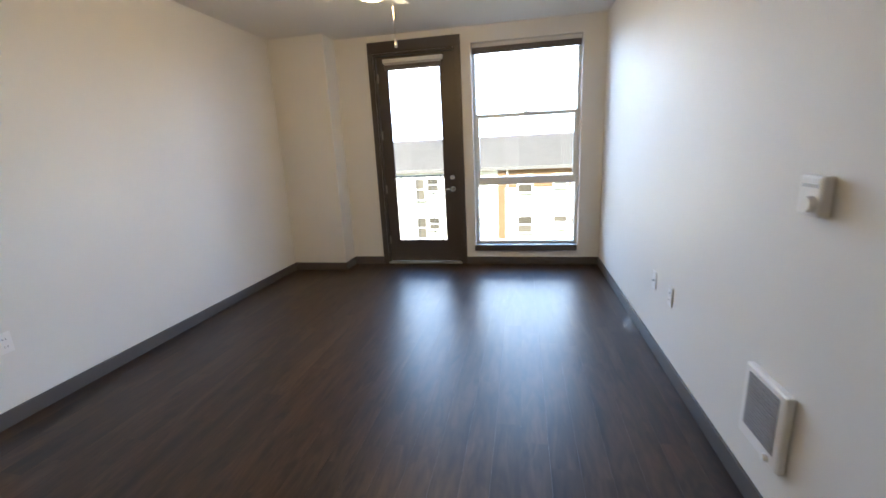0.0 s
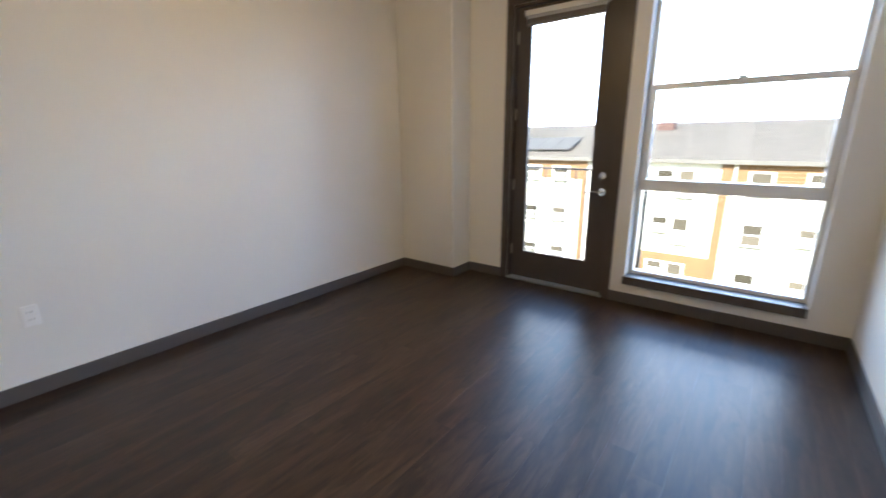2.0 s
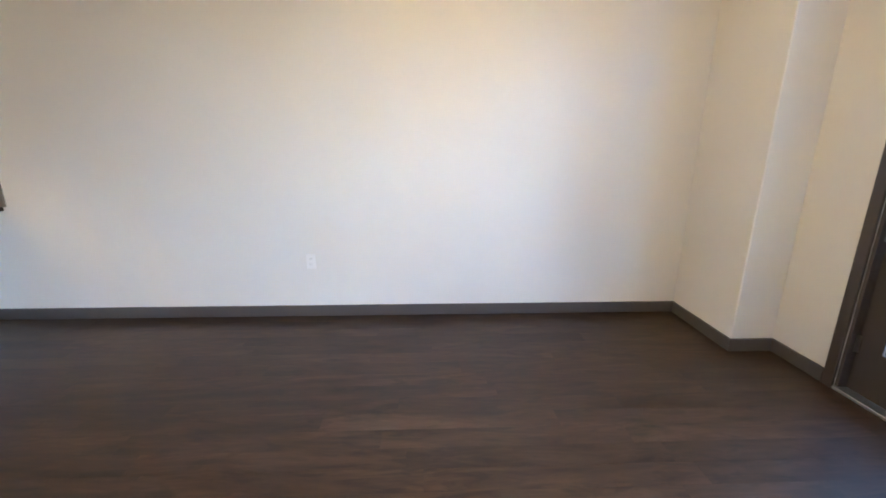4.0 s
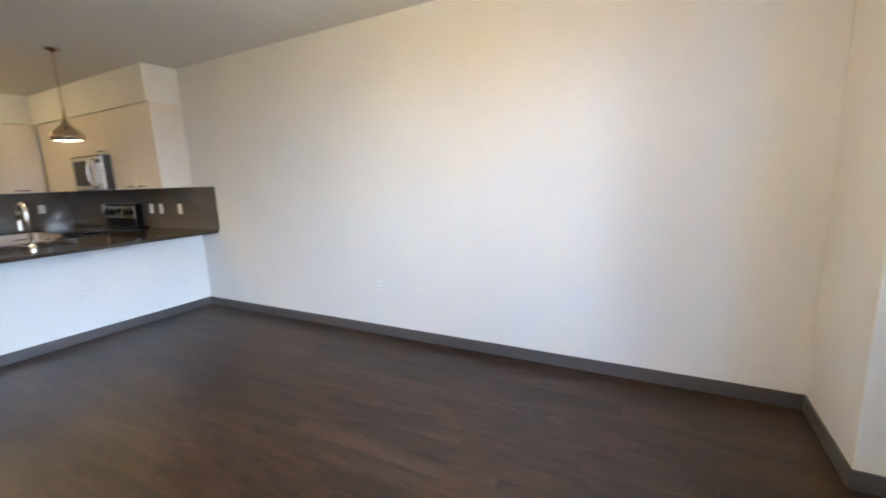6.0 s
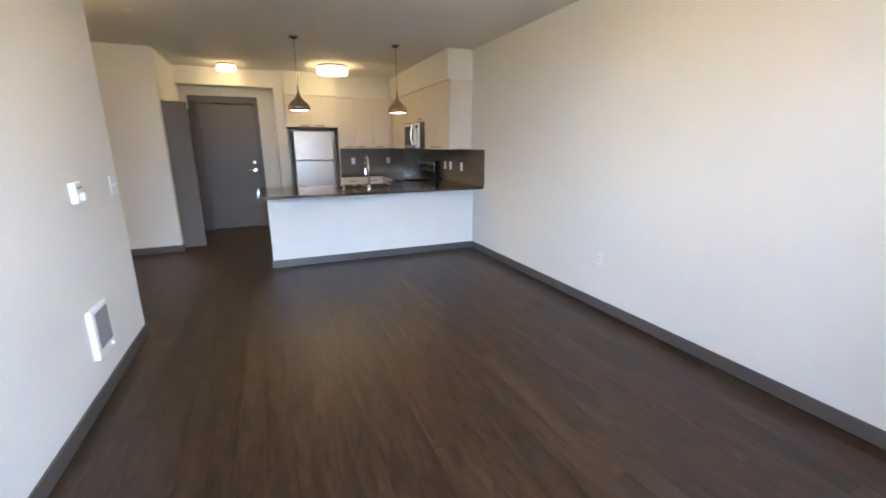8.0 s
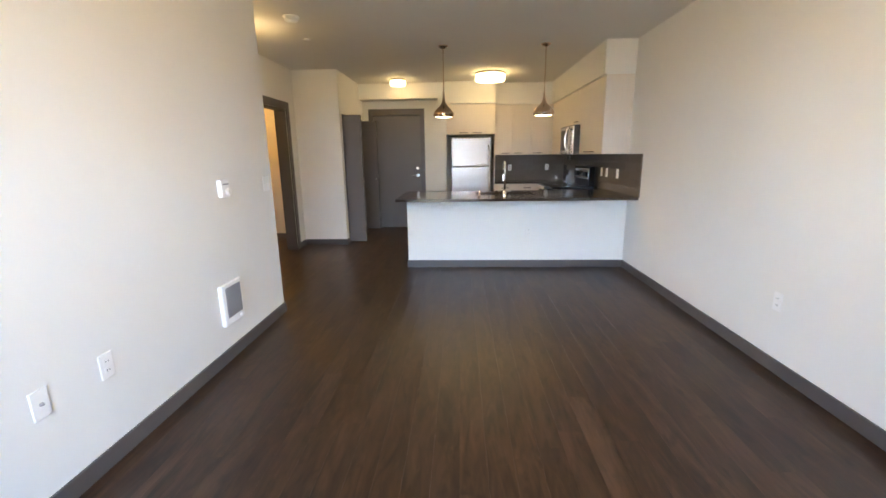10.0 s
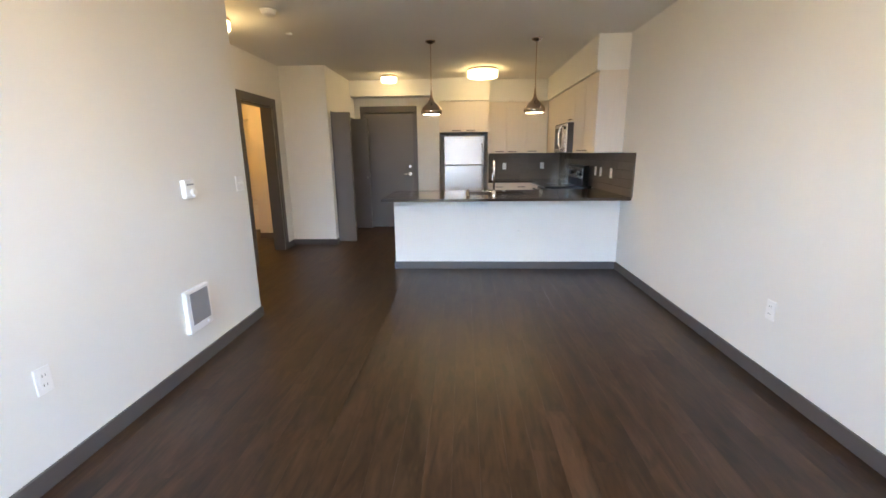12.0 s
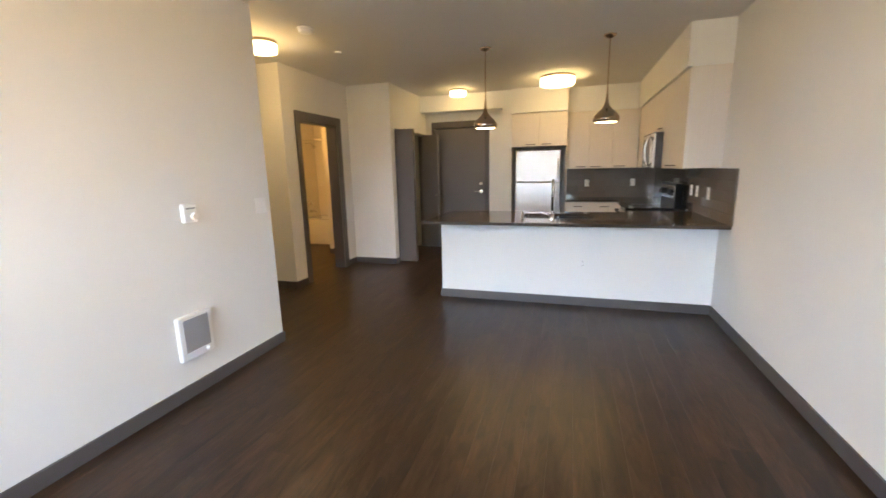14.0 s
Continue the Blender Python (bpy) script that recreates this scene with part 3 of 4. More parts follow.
first = plate("wall_outlet", "white duplex outlet plate on the wall", "outlet", "wall outlets", "outlet")
first.matrix_basis = pose(XW, 1.99, 0.463, 0, 0, -90)
copy_thing(first, pose(XE, 2.905, 0.477, 0, 0, 90))
painted = plate("wall_outlet", "outlet plate painted over on the half wall of the bar", "outlet", "wall outlets", "outlet", PAINT)
painted.matrix_basis = pose(-1.42, PEN, 0.455, 0, 0, 0)
cable = plate("cable_plate", "white wall plate with one coaxial jack", "wall plate", "", "cable")
cable.matrix_basis = pose(XE, 3.215, 0.479, 0, 0, 90)
sw = plate("light_switch", "white double toggle switch plate by the hall corner", "light switch", "", "switch2")
sw.matrix_basis = pose(XE, 1.121, 1.195, 0, 0, 90)
for m in (pose(-1.545, BACK_Y + 0.012, 1.15), pose(-2.27, BACK_Y + 0.012, 1.155), pose(XW + 0.012, -0.912, 1.145, 0, 0, -90), pose(XW + 0.012, -1.31, 1.145, 0, 0, -90), pose(XW + 0.012, -1.53, 1.145, 0, 0, -90), pose(XW + 0.012, -2.75, 1.14, 0, 0, -90)):
    o = copy_thing(first, m)
    o.name, o["label"], o["group"] = "wall_outlet", "white outlet plate on the grey tile backsplash", "backsplash outlets"

t = thing("thermostat", (XE, 1.785, 1.205), "white plastic dial thermostat on the wall", "thermostat")
part("body", box(XE - 0.034, XE, 1.735, 1.838, 1.145, 1.265, bevel=0.008), PLASTIC, t)
bm = rod(bmesh.new(), (XE - 0.052, 1.770, 1.182), (XE - 0.034, 1.770, 1.182), 0.022, 0.025, seg=28)
part("dial", bm, PLASTIC, t, "round white dial")
part("scale_mark", box(XE - 0.0355, XE - 0.033, 1.752, 1.822, 1.23, 1.24), GRILLE, t)

t = thing("wall_heater", (XE, 1.865, 0.26), "white wall heater with grey louvred grille", "heater")
HX = XE - 0.032
part("case", box(HX, XE, 1.738, 1.992, 0.262, 0.556, bevel=0.010, seg=3), PLASTIC, t)
part("grille_recess", box(HX - 0.001, HX + 0.01, 1.768, 1.955, 0.315, 0.530), GRILLE, t, "grey grille panel")
for i in range(17):
    z = 0.321 + i * 0.0128
    part("slat", box(HX - 0.005, HX + 0.002, 1.770, 1.953, z, z + 0.006), GRILLE, t)
part("knob", rod(bmesh.new(), (HX - 0.016, 1.795, 0.288), (HX, 1.795, 0.288), 0.012, 0.014, seg=20), PLASTIC, t)

# ---- ceiling fixtures ----
def drum(name, x, y, r, h, label, watts):
    d = thing(name, (x, y, CEIL), label, "ceiling light", "ceiling lights")
    part("trim_ring", lathe(bmesh.new(), [(0, 0), (r * 1.0, 0), (r * 1.02, -0.008), (r * 1.02, -0.026), (r * 0.98, -0.03), (0, -0.03)], (x, y, CEIL)), NICKEL, d, "brushed nickel ring")
    part("shade", lathe(bmesh.new(), [(r * 0.96, -0.03), (r * 1.0, -0.034), (r * 1.0, -h + 0.015), (r * 0.95, -h), (0, -h)], (x, y, CEIL)), SHADE, d, "glowing white glass drum")
    lamp = new("lamp", bpy.data.lights.new("lamp", "POINT"))
    lamp.data.energy, lamp.data.color, lamp.data.shadow_soft_size = watts, WARM, r * 0.5
    lamp.location = (x, y, CEIL - h - 0.06)
    return d


drum("ceiling_light", -1.05, -2.50, 0.235, 0.125, "round warm lit drum ceiling light in the kitchen", 0.34)
drum("ceiling_light", 0.50, -2.90, 0.13, 0.105, "small round warm lit ceiling light by the entry", 0.16)
drum("ceiling_light", 1.60, 0.27, 0.135, 0.105, "round warm lit ceiling light in the hall", 1.4)
lamp = new("bath_lamp", bpy.data.lights.new("bath_lamp", "POINT"))
lamp.data.energy, lamp.data.color, lamp.data.shadow_soft_size, lamp.location = 4.4, (1.0, 0.50, 0.135), 0.12, (3.4, -1.9, 2.45)

s = thing("smoke_detector", (1.0, 0.43, CEIL), "round white smoke detector on the ceiling", "smoke detector")
part("base", lathe(bmesh.new(), [(0, 0), (0.07, 0), (0.072, -0.01), (0.068, -0.016), (0, -0.016)], (1.0, 0.43, CEIL)), PLASTIC, s)
part("cap", lathe(bmesh.new(), [(0.06, -0.016), (0.062, -0.03), (0.05, -0.042), (0.03, -0.046), (0, -0.047)], (1.0, 0.43, CEIL)), PLASTIC, s)
s = thing("sprinkler", (1.13, -0.33, CEIL), "small white ceiling sprinkler cover", "sprinkler")
part("plate", lathe(bmesh.new(), [(0, 0), (0.035, 0), (0.036, -0.006), (0.02, -0.012), (0, -0.012)], (1.13, -0.33, CEIL), 24), PLASTIC, s)


def pendant(x, y):
    d = thing("pendant_light", (x, y, CEIL), "brushed nickel bell pendant light, lit, over the bar", "pendant light", "pendants over the bar")
    part("canopy", lathe(bmesh.new(), [(0, 0), (0.06, 0), (0.062, -0.006), (0.05, -0.018), (0.02, -0.032), (0.006, -0.036), (0, -0.036)], (x, y, CEIL)), NICKEL, d)
    part("stem", rod(bmesh.new(), (x, y, CEIL - 0.03), (x, y, 2.13), 0.0055), NICKEL, d)
    z = 1.868
    out = [(0.008, 0.285), (0.011, 0.25), (0.015, 0.21), (0.022, 0.178), (0.036, 0.15), (0.060, 0.124), (0.090, 0.098), (0.115, 0.070), (0.127, 0.045), (0.128, 0.028), (0.122, 0.010), (0.116, 0.0)]
    inn = [(r - 0.004, h + 0.002) for r, h in reversed(out)]
    part("shade", lathe(bmesh.new(), [(0, 0.287), *out, *inn[:-1]], (x, y, z), 48), NICKEL, d, "flared brushed nickel shade")
    part("bulb", lathe(bmesh.new(), [(0, -0.004), (0.05, -0.003), (0.085, 0.0), (0.107, 0.006), (0.107, 0.012), (0, 0.016)], (x, y, z), 32), BULB, d, "lit warm bulb")
    lamp = new("lamp", bpy.data.lights.new("lamp", "SPOT"))
    lamp.data.energy, lamp.data.color, lamp.data.shadow_soft_size, lamp.data.spot_size, lamp.data.spot_blend = 3.2, WARM, 0.07, radians(130), 0.4
    lamp.matrix_world = look((x, y, z - 0.014), (x, y, 0))


pendant(-0.365, -0.765)
pendant(-1.592, -0.765)

FANX, FANY, FANZ = -0.735, 3.20, 2.434
f = thing("ceiling_fan", (FANX, FANY, CEIL), "white ceiling fan with lit bowl light and pull chain", "ceiling fan")
part("canopy", lathe(bmesh.new(), [(0, 0), (0.07, 0), (0.068, -0.03), (0.03, -0.06), (0, -0.06)], (FANX, FANY, CEIL)), PLASTIC, f)
part("downrod", rod(bmesh.new(), (FANX, FANY, CEIL - 0.05), (FANX, FANY, FANZ + 0.1), 0.013), PLASTIC, f)
part("motor", lathe(bmesh.new(), [(0, 0.11), (0.06, 0.11), (0.13, 0.085), (0.16, 0.045), (0.165, 0.01), (0.13, -0.015), (0, -0.02)], (FANX, FANY, FANZ)), PLASTIC, f)
part("light_bowl", lathe(bmesh.new(), [(0.125, -0.018), (0.13, -0.028), (0.115, -0.058), (0.07, -0.08), (0, -0.088)], (FANX, FANY, FANZ)), DIFFUSE, f, "glowing frosted bowl")
for i in range(5):
    bm = box(0.13, 0.50, -0.05, 0.05, -0.004, 0.004, bevel=0.003)
    bmesh.ops.rotate(bm, verts=bm.verts, cent=(0, 0, 0), matrix=Matrix.Rotation(radians(9), 3, "X"))
    bmesh.ops.rotate(bm, verts=bm.verts, cent=(0, 0, 0), matrix=Matrix.Rotation(radians(81 + 72 * i), 3, "Z"))
    bmesh.ops.translate(bm, verts=bm.verts, vec=(FANX, FANY, FANZ + 0.03))
    part("blade", bm, PLASTIC, f)
ch = part("pull_chain", rod(bmesh.new(), (FANX + 0.155, FANY - 0.05, 2.07), (FANX + 0.155, FANY - 0.05, FANZ + 0.005), 0.003, seg=6), CHROME, f, "thin beaded pull chain")
part("fob", lathe(bmesh.new(), [(0, 0.03), (0.004, 0.025), (0.010, 0.0), (0.009, -0.02), (0, -0.026)], (FANX + 0.155, FANY - 0.05, 2.06), 16), PLASTIC, ch)
lamp = new("fan_lamp", bpy.data.lights.new("fan_lamp", "POINT"))
lamp.data.energy, lamp.data.color, lamp.data.shadow_soft_size, lamp.location = 6.2, WARM, 0.11, (FANX, FANY, FANZ - 0.15)

# ---- kitchen ----
solid("wall_peninsula", box(XW, 0.104, PEN - 0.12, PEN, 0, TOP - 0.03, bevel=0.004), PAINT, "off-white half wall under the breakfast bar", "half wall")
PB = -1.36
SX0, SX1, SY0, SY1 = -1.51, -0.775, -1.13, -0.68


def handle(owner, x0, x1, y, z, out):
    """A slim bar pull along x on a face that looks along y."""
    bm = box(x0, x1, y + out * 0.022, y + out * 0.032, z - 0.006, z + 0.006, bevel=0.002)
    bx(bm, x0 + 0.008, x0 + 0.018, y, y + out * 0.024, z - 0.004, z + 0.004)
    bx(bm, x1 - 0.018, x1 - 0.008, y, y + out * 0.024, z - 0.004, z + 0.004)
    part("handle", bm, PULL, owner, "slim dark nickel bar pull")


def handle_y(owner, y0, y1, x, z):
    bm = box(x + 0.022, x + 0.032, y0, y1, z - 0.006, z + 0.006, bevel=0.002)
    bx(bm, x, x + 0.024, y0 + 0.008, y0 + 0.018, z - 0.004, z + 0.004)
    bx(bm, x, x + 0.024, y1 - 0.018, y1 - 0.008, z - 0.004, z + 0.004)
    part("handle", bm, PULL, owner, "slim dark nickel bar pull")


# worktop of the peninsula and the run beside the range, with the sink cut out
bm = bmesh.new()
CT = TOP - 0.03
FRONT = -0.25
for x0, x1, y0, y1 in ((XW, SX0, PB, FRONT), (SX1, 0.20, PB, FRONT), (SX0, SX1, SY1, FRONT), (SX0, SX1, PB, SY0), (XW, -1.965, -1.627, PB)):
    bx(bm, x0, x1, y0, y1, CT, TOP)
bmesh.ops.remove_doubles(bm, verts=bm.verts, dist=0.0005)
solid("countertop", bm, QUARTZ, "dark grey-brown polished quartz breakfast bar countertop", "countertop", kind="")
bm = bmesh.new()
bx(bm, XW, -1.20, BACK_Y, -3.165, CT, TOP, bevel=0.003)
bx(bm, XW, -1.965, -3.165, -2.40, CT, TOP)
solid("countertop", bm, QUARTZ, "dark quartz countertop along the kitchen back wall", "countertop", kind="")


def base_unit(x0, x1, y0, y1, face, label, drawers):
    """A base cabinet; face 'n', 's' or 'e' tells which side carries doors."""
    c = thing("base_cabinet", ((x0 + x1) / 2, (y0 + y1) / 2, 0), label, "cabinet", "base cabinets")
    part("body", box(x0, x1, y0, y1, 0.10, CT), CAB, c)
    part("toe_kick", box(x0 + 0.03, x1 - 0.03, y0 + 0.05, y1 - 0.05, 0, 0.10), DARK, c)
    if face == "n":
        n = max(1, round((x1 - x0) / 0.42))
        wd = (x1 - x0) / n
        for i in range(n):
            a, b = x0 + i * wd + 0.002, x0 + (i + 1) * wd - 0.002
            dr = part("drawer_front", box(a, b, y1, y1 + 0.019, 0.71, CT - 0.012, bevel=0.002), CAB, c)
            handle(dr, (a + b) / 2 - 0.065, (a + b) / 2 + 0.065, y1 + 0.019, 0.80, 1)
            dr = part("door", box(a, b, y1, y1 + 0.019, 0.105, 0.705, bevel=0.002), CAB, c)
            handle(dr, (a + b) / 2 - 0.065, (a + b) / 2 + 0.065, y1 + 0.019, 0.65, 1)
    elif face == "s":
        n = max(1, round((x1 - x0) / 0.45))
        wd = (x1 - x0) / n
        for i in range(n):
            a, b = x0 + i * wd + 0.002, x0 + (i + 1) * wd - 0.002
            dr = part("door", box(a, b, y0 - 0.019, y0, 0.105, CT - 0.012, bevel=0.002), CAB, c)
            handle(dr, (a + b) / 2 - 0.065, (a + b) / 2 + 0.065, y0 - 0.019, 0.80, -1)
    else:
        dr = part("door", box(x1, x1 + 0.019, y0 + 0.002, y1 - 0.002, 0.105, CT - 0.012, bevel=0.002), CAB, c)
        handle_y(dr, (y0 + y1) / 2 - 0.065, (y0 + y1) / 2 + 0.065, x1 + 0.019, 0.80)


base_unit(-0.62, 0.10, PB + 0.03, PEN - 0.12, "s", "off-white base cabinet at the end of the peninsula", 0)
base_unit(-1.965, -1.52, PB + 0.03, PEN - 0.12, "s", "off-white base cabinet in the peninsula", 0)
c = thing("base_cabinet", (-1.07, -1.0, 0), "off-white sink base cabinet in the peninsula", "cabinet", "base cabinets")
part("body", box(-1.52, -0.62, PB + 0.03, PEN - 0.12, 0.10, 0.66), CAB, c)
for a, b in ((-1.518, -1.072), (-1.068, -0.622)):
    dr = part("door", box(a, b, PB + 0.011, PB + 0.03, 0.105, CT - 0.012, bevel=0.002), CAB, c)
    handle(dr, (a + b) / 2 - 0.065, (a + b) / 2 + 0.065, PB + 0.011, 0.80, -1)
base_unit(XW, -2.0, -1.627, PB + 0.03, "e", "off-white base cabinet beside the range", 1)
base_unit(XW, -2.0, -3.19, -2.40, "e", "off-white base cabinet past the range", 1)
base_unit(-2.0, -1.20, BACK_Y, -3.20, "n", "off-white base cabinet with drawers on the back wall", 2)

s = thing("sink", (-1.15, -1.0, 0.7), "undermount stainless double bowl sink in the bar", "sink")
for x0, x1 in ((SX0 - 0.006, -1.156), (-1.144, SX1 + 0.006)):
    bm = bmesh.new()
    y0, y1 = SY0 - 0.006, SY1 + 0.006
    bx(bm, x0, x1, y0, y1, 0.70, 0.712)
    bx(bm, x0, x0 + 0.006, y0, y1, 0.712, CT - 0.001)
    bx(bm, x1 - 0.006, x1, y0, y1, 0.712, CT - 0.001)
    bx(bm, x0 + 0.006, x1 - 0.006, y0, y0 + 0.006, 0.712, CT - 0.001)
    bx(bm, x0 + 0.006, x1 - 0.006, y1 - 0.006, y1, 0.712, CT - 0.001)
    bowl = part("bowl", bm, SINKSTEEL, s)
    part("drain", rod(bmesh.new(), ((x0 + x1) / 2, -0.9, 0.712), ((x0 + x1) / 2, -0.9, 0.716), 0.04), CHROME, bowl)
FAX, FAY = -1.105, -0.475
f = thing("faucet", (FAX, FAY, TOP), "tall chrome gooseneck pull-down kitchen faucet", "faucet")
part("base", lathe(bmesh.new(), [(0, 0.07), (0.022, 0.068), (0.024, 0.02), (0.028, 0.004), (0.028, 0), (0, 0)], (FAX, FAY, TOP), 24), CHROME, f)
arc = [(FAX, FAY, TOP + 0.06), (FAX, FAY, TOP + 0.325)] + [(FAX, FAY - 0.085 + 0.085 * math.cos(a), TOP + 0.325 + 0.085 * math.sin(a)) for a in (0.3, 0.6, 0.9, 1.2, 1.57, 1.9, 2.2, 2.5, 2.8, 3.1)] + [(FAX, FAY - 0.172, TOP + 0.26)]
part("spout", tube(bmesh.new(), arc, 0.0135), CHROME, f)
part("spray_head", rod(bmesh.new(), (FAX, FAY - 0.172, TOP + 0.18), (FAX, FAY - 0.172, TOP + 0.265), 0.018, 0.014), CHROME, f)
part("lever", tube(bmesh.new(), [(FAX + 0.02, FAY, TOP + 0.05), (FAX + 0.05, FAY, TOP + 0.06), (FAX + 0.10, FAY, TOP + 0.075)], 0.006), CHROME, f)
d = thing("soap_dispenser", (-0.80, -0.56, TOP), "small chrome soap dispenser beside the sink", "soap dispenser")
part("post", lathe(bmesh.new(), [(0, 0.07), (0.012, 0.068), (0.013, 0.01), (0.02, 0.004), (0.02, 0), (0, 0)], (-0.80, -0.56, TOP), 20), CHROME, d)
part("nozzle", tube(bmesh.new(), [(-0.80, -0.56, TOP + 0.07), (-0.80, -0.58, TOP + 0.082), (-0.80, -0.64, TOP + 0.076)], 0.006), CHROME, d)


def upper_y(x0, x1, n, y, z0, z1, back, label, along):
    """Wall cabinet whose doors look along +y."""
    c = thing("upper_cabinet", ((x0 + x1) / 2, y, z0), label, "cabinet", "upper cabinets")
    part("body", box(x0, x1, back, y - 0.02, z0, z1), CAB, c)
    wd = (x1 - x0) / n
    for i in range(n):
        a, b = x0 + i * wd + 0.0015, x0 + (i + 1) * wd - 0.0015
        dr = part("door", box(a, b, y - 0.019, y, z0 - 0.003, z1 - 0.006, bevel=0.0015), CAB, c)
        mid = b - along[i] * (b - a)
        handle(dr, mid - 0.08, mid + 0.08, y, z0 + 0.028, 1)
    return c


def upper_x(y0, y1, x, z0, z1, label, at):
    c = thing("upper_cabinet", (x, (y0 + y1) / 2, z0), label, "cabinet", "upper cabinets")
    part("body", box(XW, x - 0.02, y0, y1, z0, z1, bevel=0.001), CAB, c)
    dr = part("door", box(x - 0.019, x, y0 + 0.0015, y1 - 0.0015, z0 - 0.003, z1 - 0.006, bevel=0.0015), CAB, c)
    handle_y(dr, at - 0.065, at + 0.065, x, z0 + 0.028)


upper_x(-1.12, -0.635, -2.286, 1.40, SOFFIT, "off-white flat-front wall cabinet beside the bar", -1.0)
upper_x(-1.627, -1.1215, -2.286, 1.40, SOFFIT, "off-white flat-front wall cabinet next to the microwave", -1.24)
upper_x(-2.388, -1.6285, -2.286, 1.83, SOFFIT, "off-white short wall cabinet above the microwave", -1.8)
upper_x(-3.47, -2.3895, -2.286, 1.40, SOFFIT, "off-white corner wall cabinet past the microwave", -2.5)
for x0, x1, at in ((-1.545, -1.188, 0.66), (-1.905, -1.5465, 0.30), (-2.286, -1.9065, 0.30)):
    upper_y(x0, x1, 1, -3.50, 1.40, SOFFIT, BACK_Y, "off-white flat-front wall cabinet on the back wall", (at,))
upper_y(-1.205, -0.318, 2, -3.24, 1.775, SOFFIT, BACK_Y, "off-white two-door cabinet above the refrigerator", (0.26, 0.70))
t = thing("fridge_panel", (-1.19, -3.5, 0), "tall off-white end panel beside the refrigerator", "panel")
part("panel", box(-1.205, -1.188, BACK_Y, -3.215, 0.0, 1.77), CAB, t)

# refrigerator
FY = -3.10
r = thing("refrigerator", (-0.775, -3.45, 0), "stainless top-freezer refrigerator in its cabinet niche", "refrigerator")
part("body", box(-1.112, -0.408, -3.74, FY - 0.06, 0.03, 1.695, bevel=0.006), BLACKSIDE, r, "dark grey cabinet sides")
dr = part("freezer_door", box(-1.115, -0.405, FY - 0.055, FY, 1.205, 1.705, bevel=0.010, seg=3), STEEL, r)
part("handle", tube(bmesh.new(), [(-1.075, FY, 1.24), (-1.075, FY + 0.045, 1.26), (-1.075, FY + 0.05, 1.40), (-1.075, FY + 0.045, 1.54), (-1.075, FY, 1.56)], 0.011), STEEL, dr)
dr = part("fridge_door", box(-1.115, -0.405, FY - 0.055, FY, 0.06, 1.193, bevel=0.010, seg=3), STEEL, r)
part("handle", tube(bmesh.new(), [(-1.075, FY, 0.72), (-1.075, FY + 0.045, 0.74), (-1.075, FY + 0.05, 0.95), (-1.075, FY + 0.045, 1.14), (-1.075, FY, 1.16)], 0.011), STEEL, dr)
part("badge", box(-0.53, -0.44, FY, FY + 0.0015, 1.60, 1.612), GRILLE, r)
part("hinge_cover", box(-0.50, -0.44, FY - 0.05, FY - 0.01, 1.705, 1.722, bevel=0.004), BLACKSIDE, r)
part("kick_grille", box(-1.12, -0.435, FY - 0.055, FY - 0.02, 0.0, 0.055), DARK, r)

# microwave
mw = thing("microwave", (-2.4, -2.01, 1.40), "stainless over-range microwave with black glass door", "microwave")
part("body", box(XW, -2.208, -2.386, -1.632, 1.40, 1.812, bevel=0.003), BLACKSIDE, mw, "dark metal case")
dr = part("door", box(-2.208, -2.186, -2.385, -1.792, 1.405, 1.80, bevel=0.006), FACEPLATE, mw)
part("window", box(-2.187, -2.184, -2.335, -1.905, 1.455, 1.755, bevel=0.001), BLACKGLASS, dr, "black glass window")
part("handle", tube(bmesh.new(), [(-2.186, -1.845, 1.43), (-2.153, -1.845, 1.46), (-2.133, -1.845, 1.53), (-2.128, -1.845, 1.60), (-2.133, -1.845, 1.67), (-2.153, -1.845, 1.75), (-2.186, -1.845, 1.78)], 0.013), CHROME, dr)
pn = part("control_panel", box(-2.208, -2.186, -1.789, -1.634, 1.405, 1.80, bevel=0.004), FACEPLATE, mw, "stainless control panel")
part("display", box(-2.187, -2.184, -1.77, -1.655, 1.72, 1.765), BLACKGLASS, pn)
for i in range(4):
    for j in range(3):
        part("button", box(-2.187, -2.184, -1.768 + j * 0.04, -1.738 + j * 0.04, 1.48 + i * 0.05, 1.51 + i * 0.05), STEEL, pn)
part("vent", box(-2.208, -2.19, -2.38, -1.635, 1.802, 1.811), DARK, mw)

# range
rg = thing("range", (-2.28, -2.01, 0), "black electric range with stainless control backguard", "range")
part("body", box(XW + 0.02, -1.975, -2.390, -1.632, 0.04, TOP - 0.01, bevel=0.004), BLACK, rg)
part("cooktop", box(XW + 0.02, -1.925, -2.392, -1.630, TOP - 0.01, TOP + 0.02, bevel=0.008), BLACKGLASS, rg, "black glass cooktop")
for x, y, rad in ((-2.15, -1.82, 0.10), (-2.15, -2.2, 0.08), (-2.40, -1.82, 0.08), (-2.40, -2.2, 0.10)):
    part("burner_ring", lathe(bmesh.new(), [(rad, 0), (rad, 0.0012), (rad - 0.004, 0.0012), (rad - 0.004, 0)], (x, y, TOP + 0.02), 40), GRILLE, rg)
bm = box(XW + 0.07, XW + 0.155, -2.390, -1.632, TOP - 0.01, 1.215, bevel=0.012)
bg = part("backguard", bm, BLACK, rg, "black backguard")
bm = box(-0.006, 0.006, -2.37, -1.65, 1.03, 1.185, bevel=0.003)
bmesh.ops.translate(bm, verts=bm.verts, vec=(XW + 0.158, 0, 0))
part("control_face", bm, RANGEFACE, bg, "satin metal control fascia")
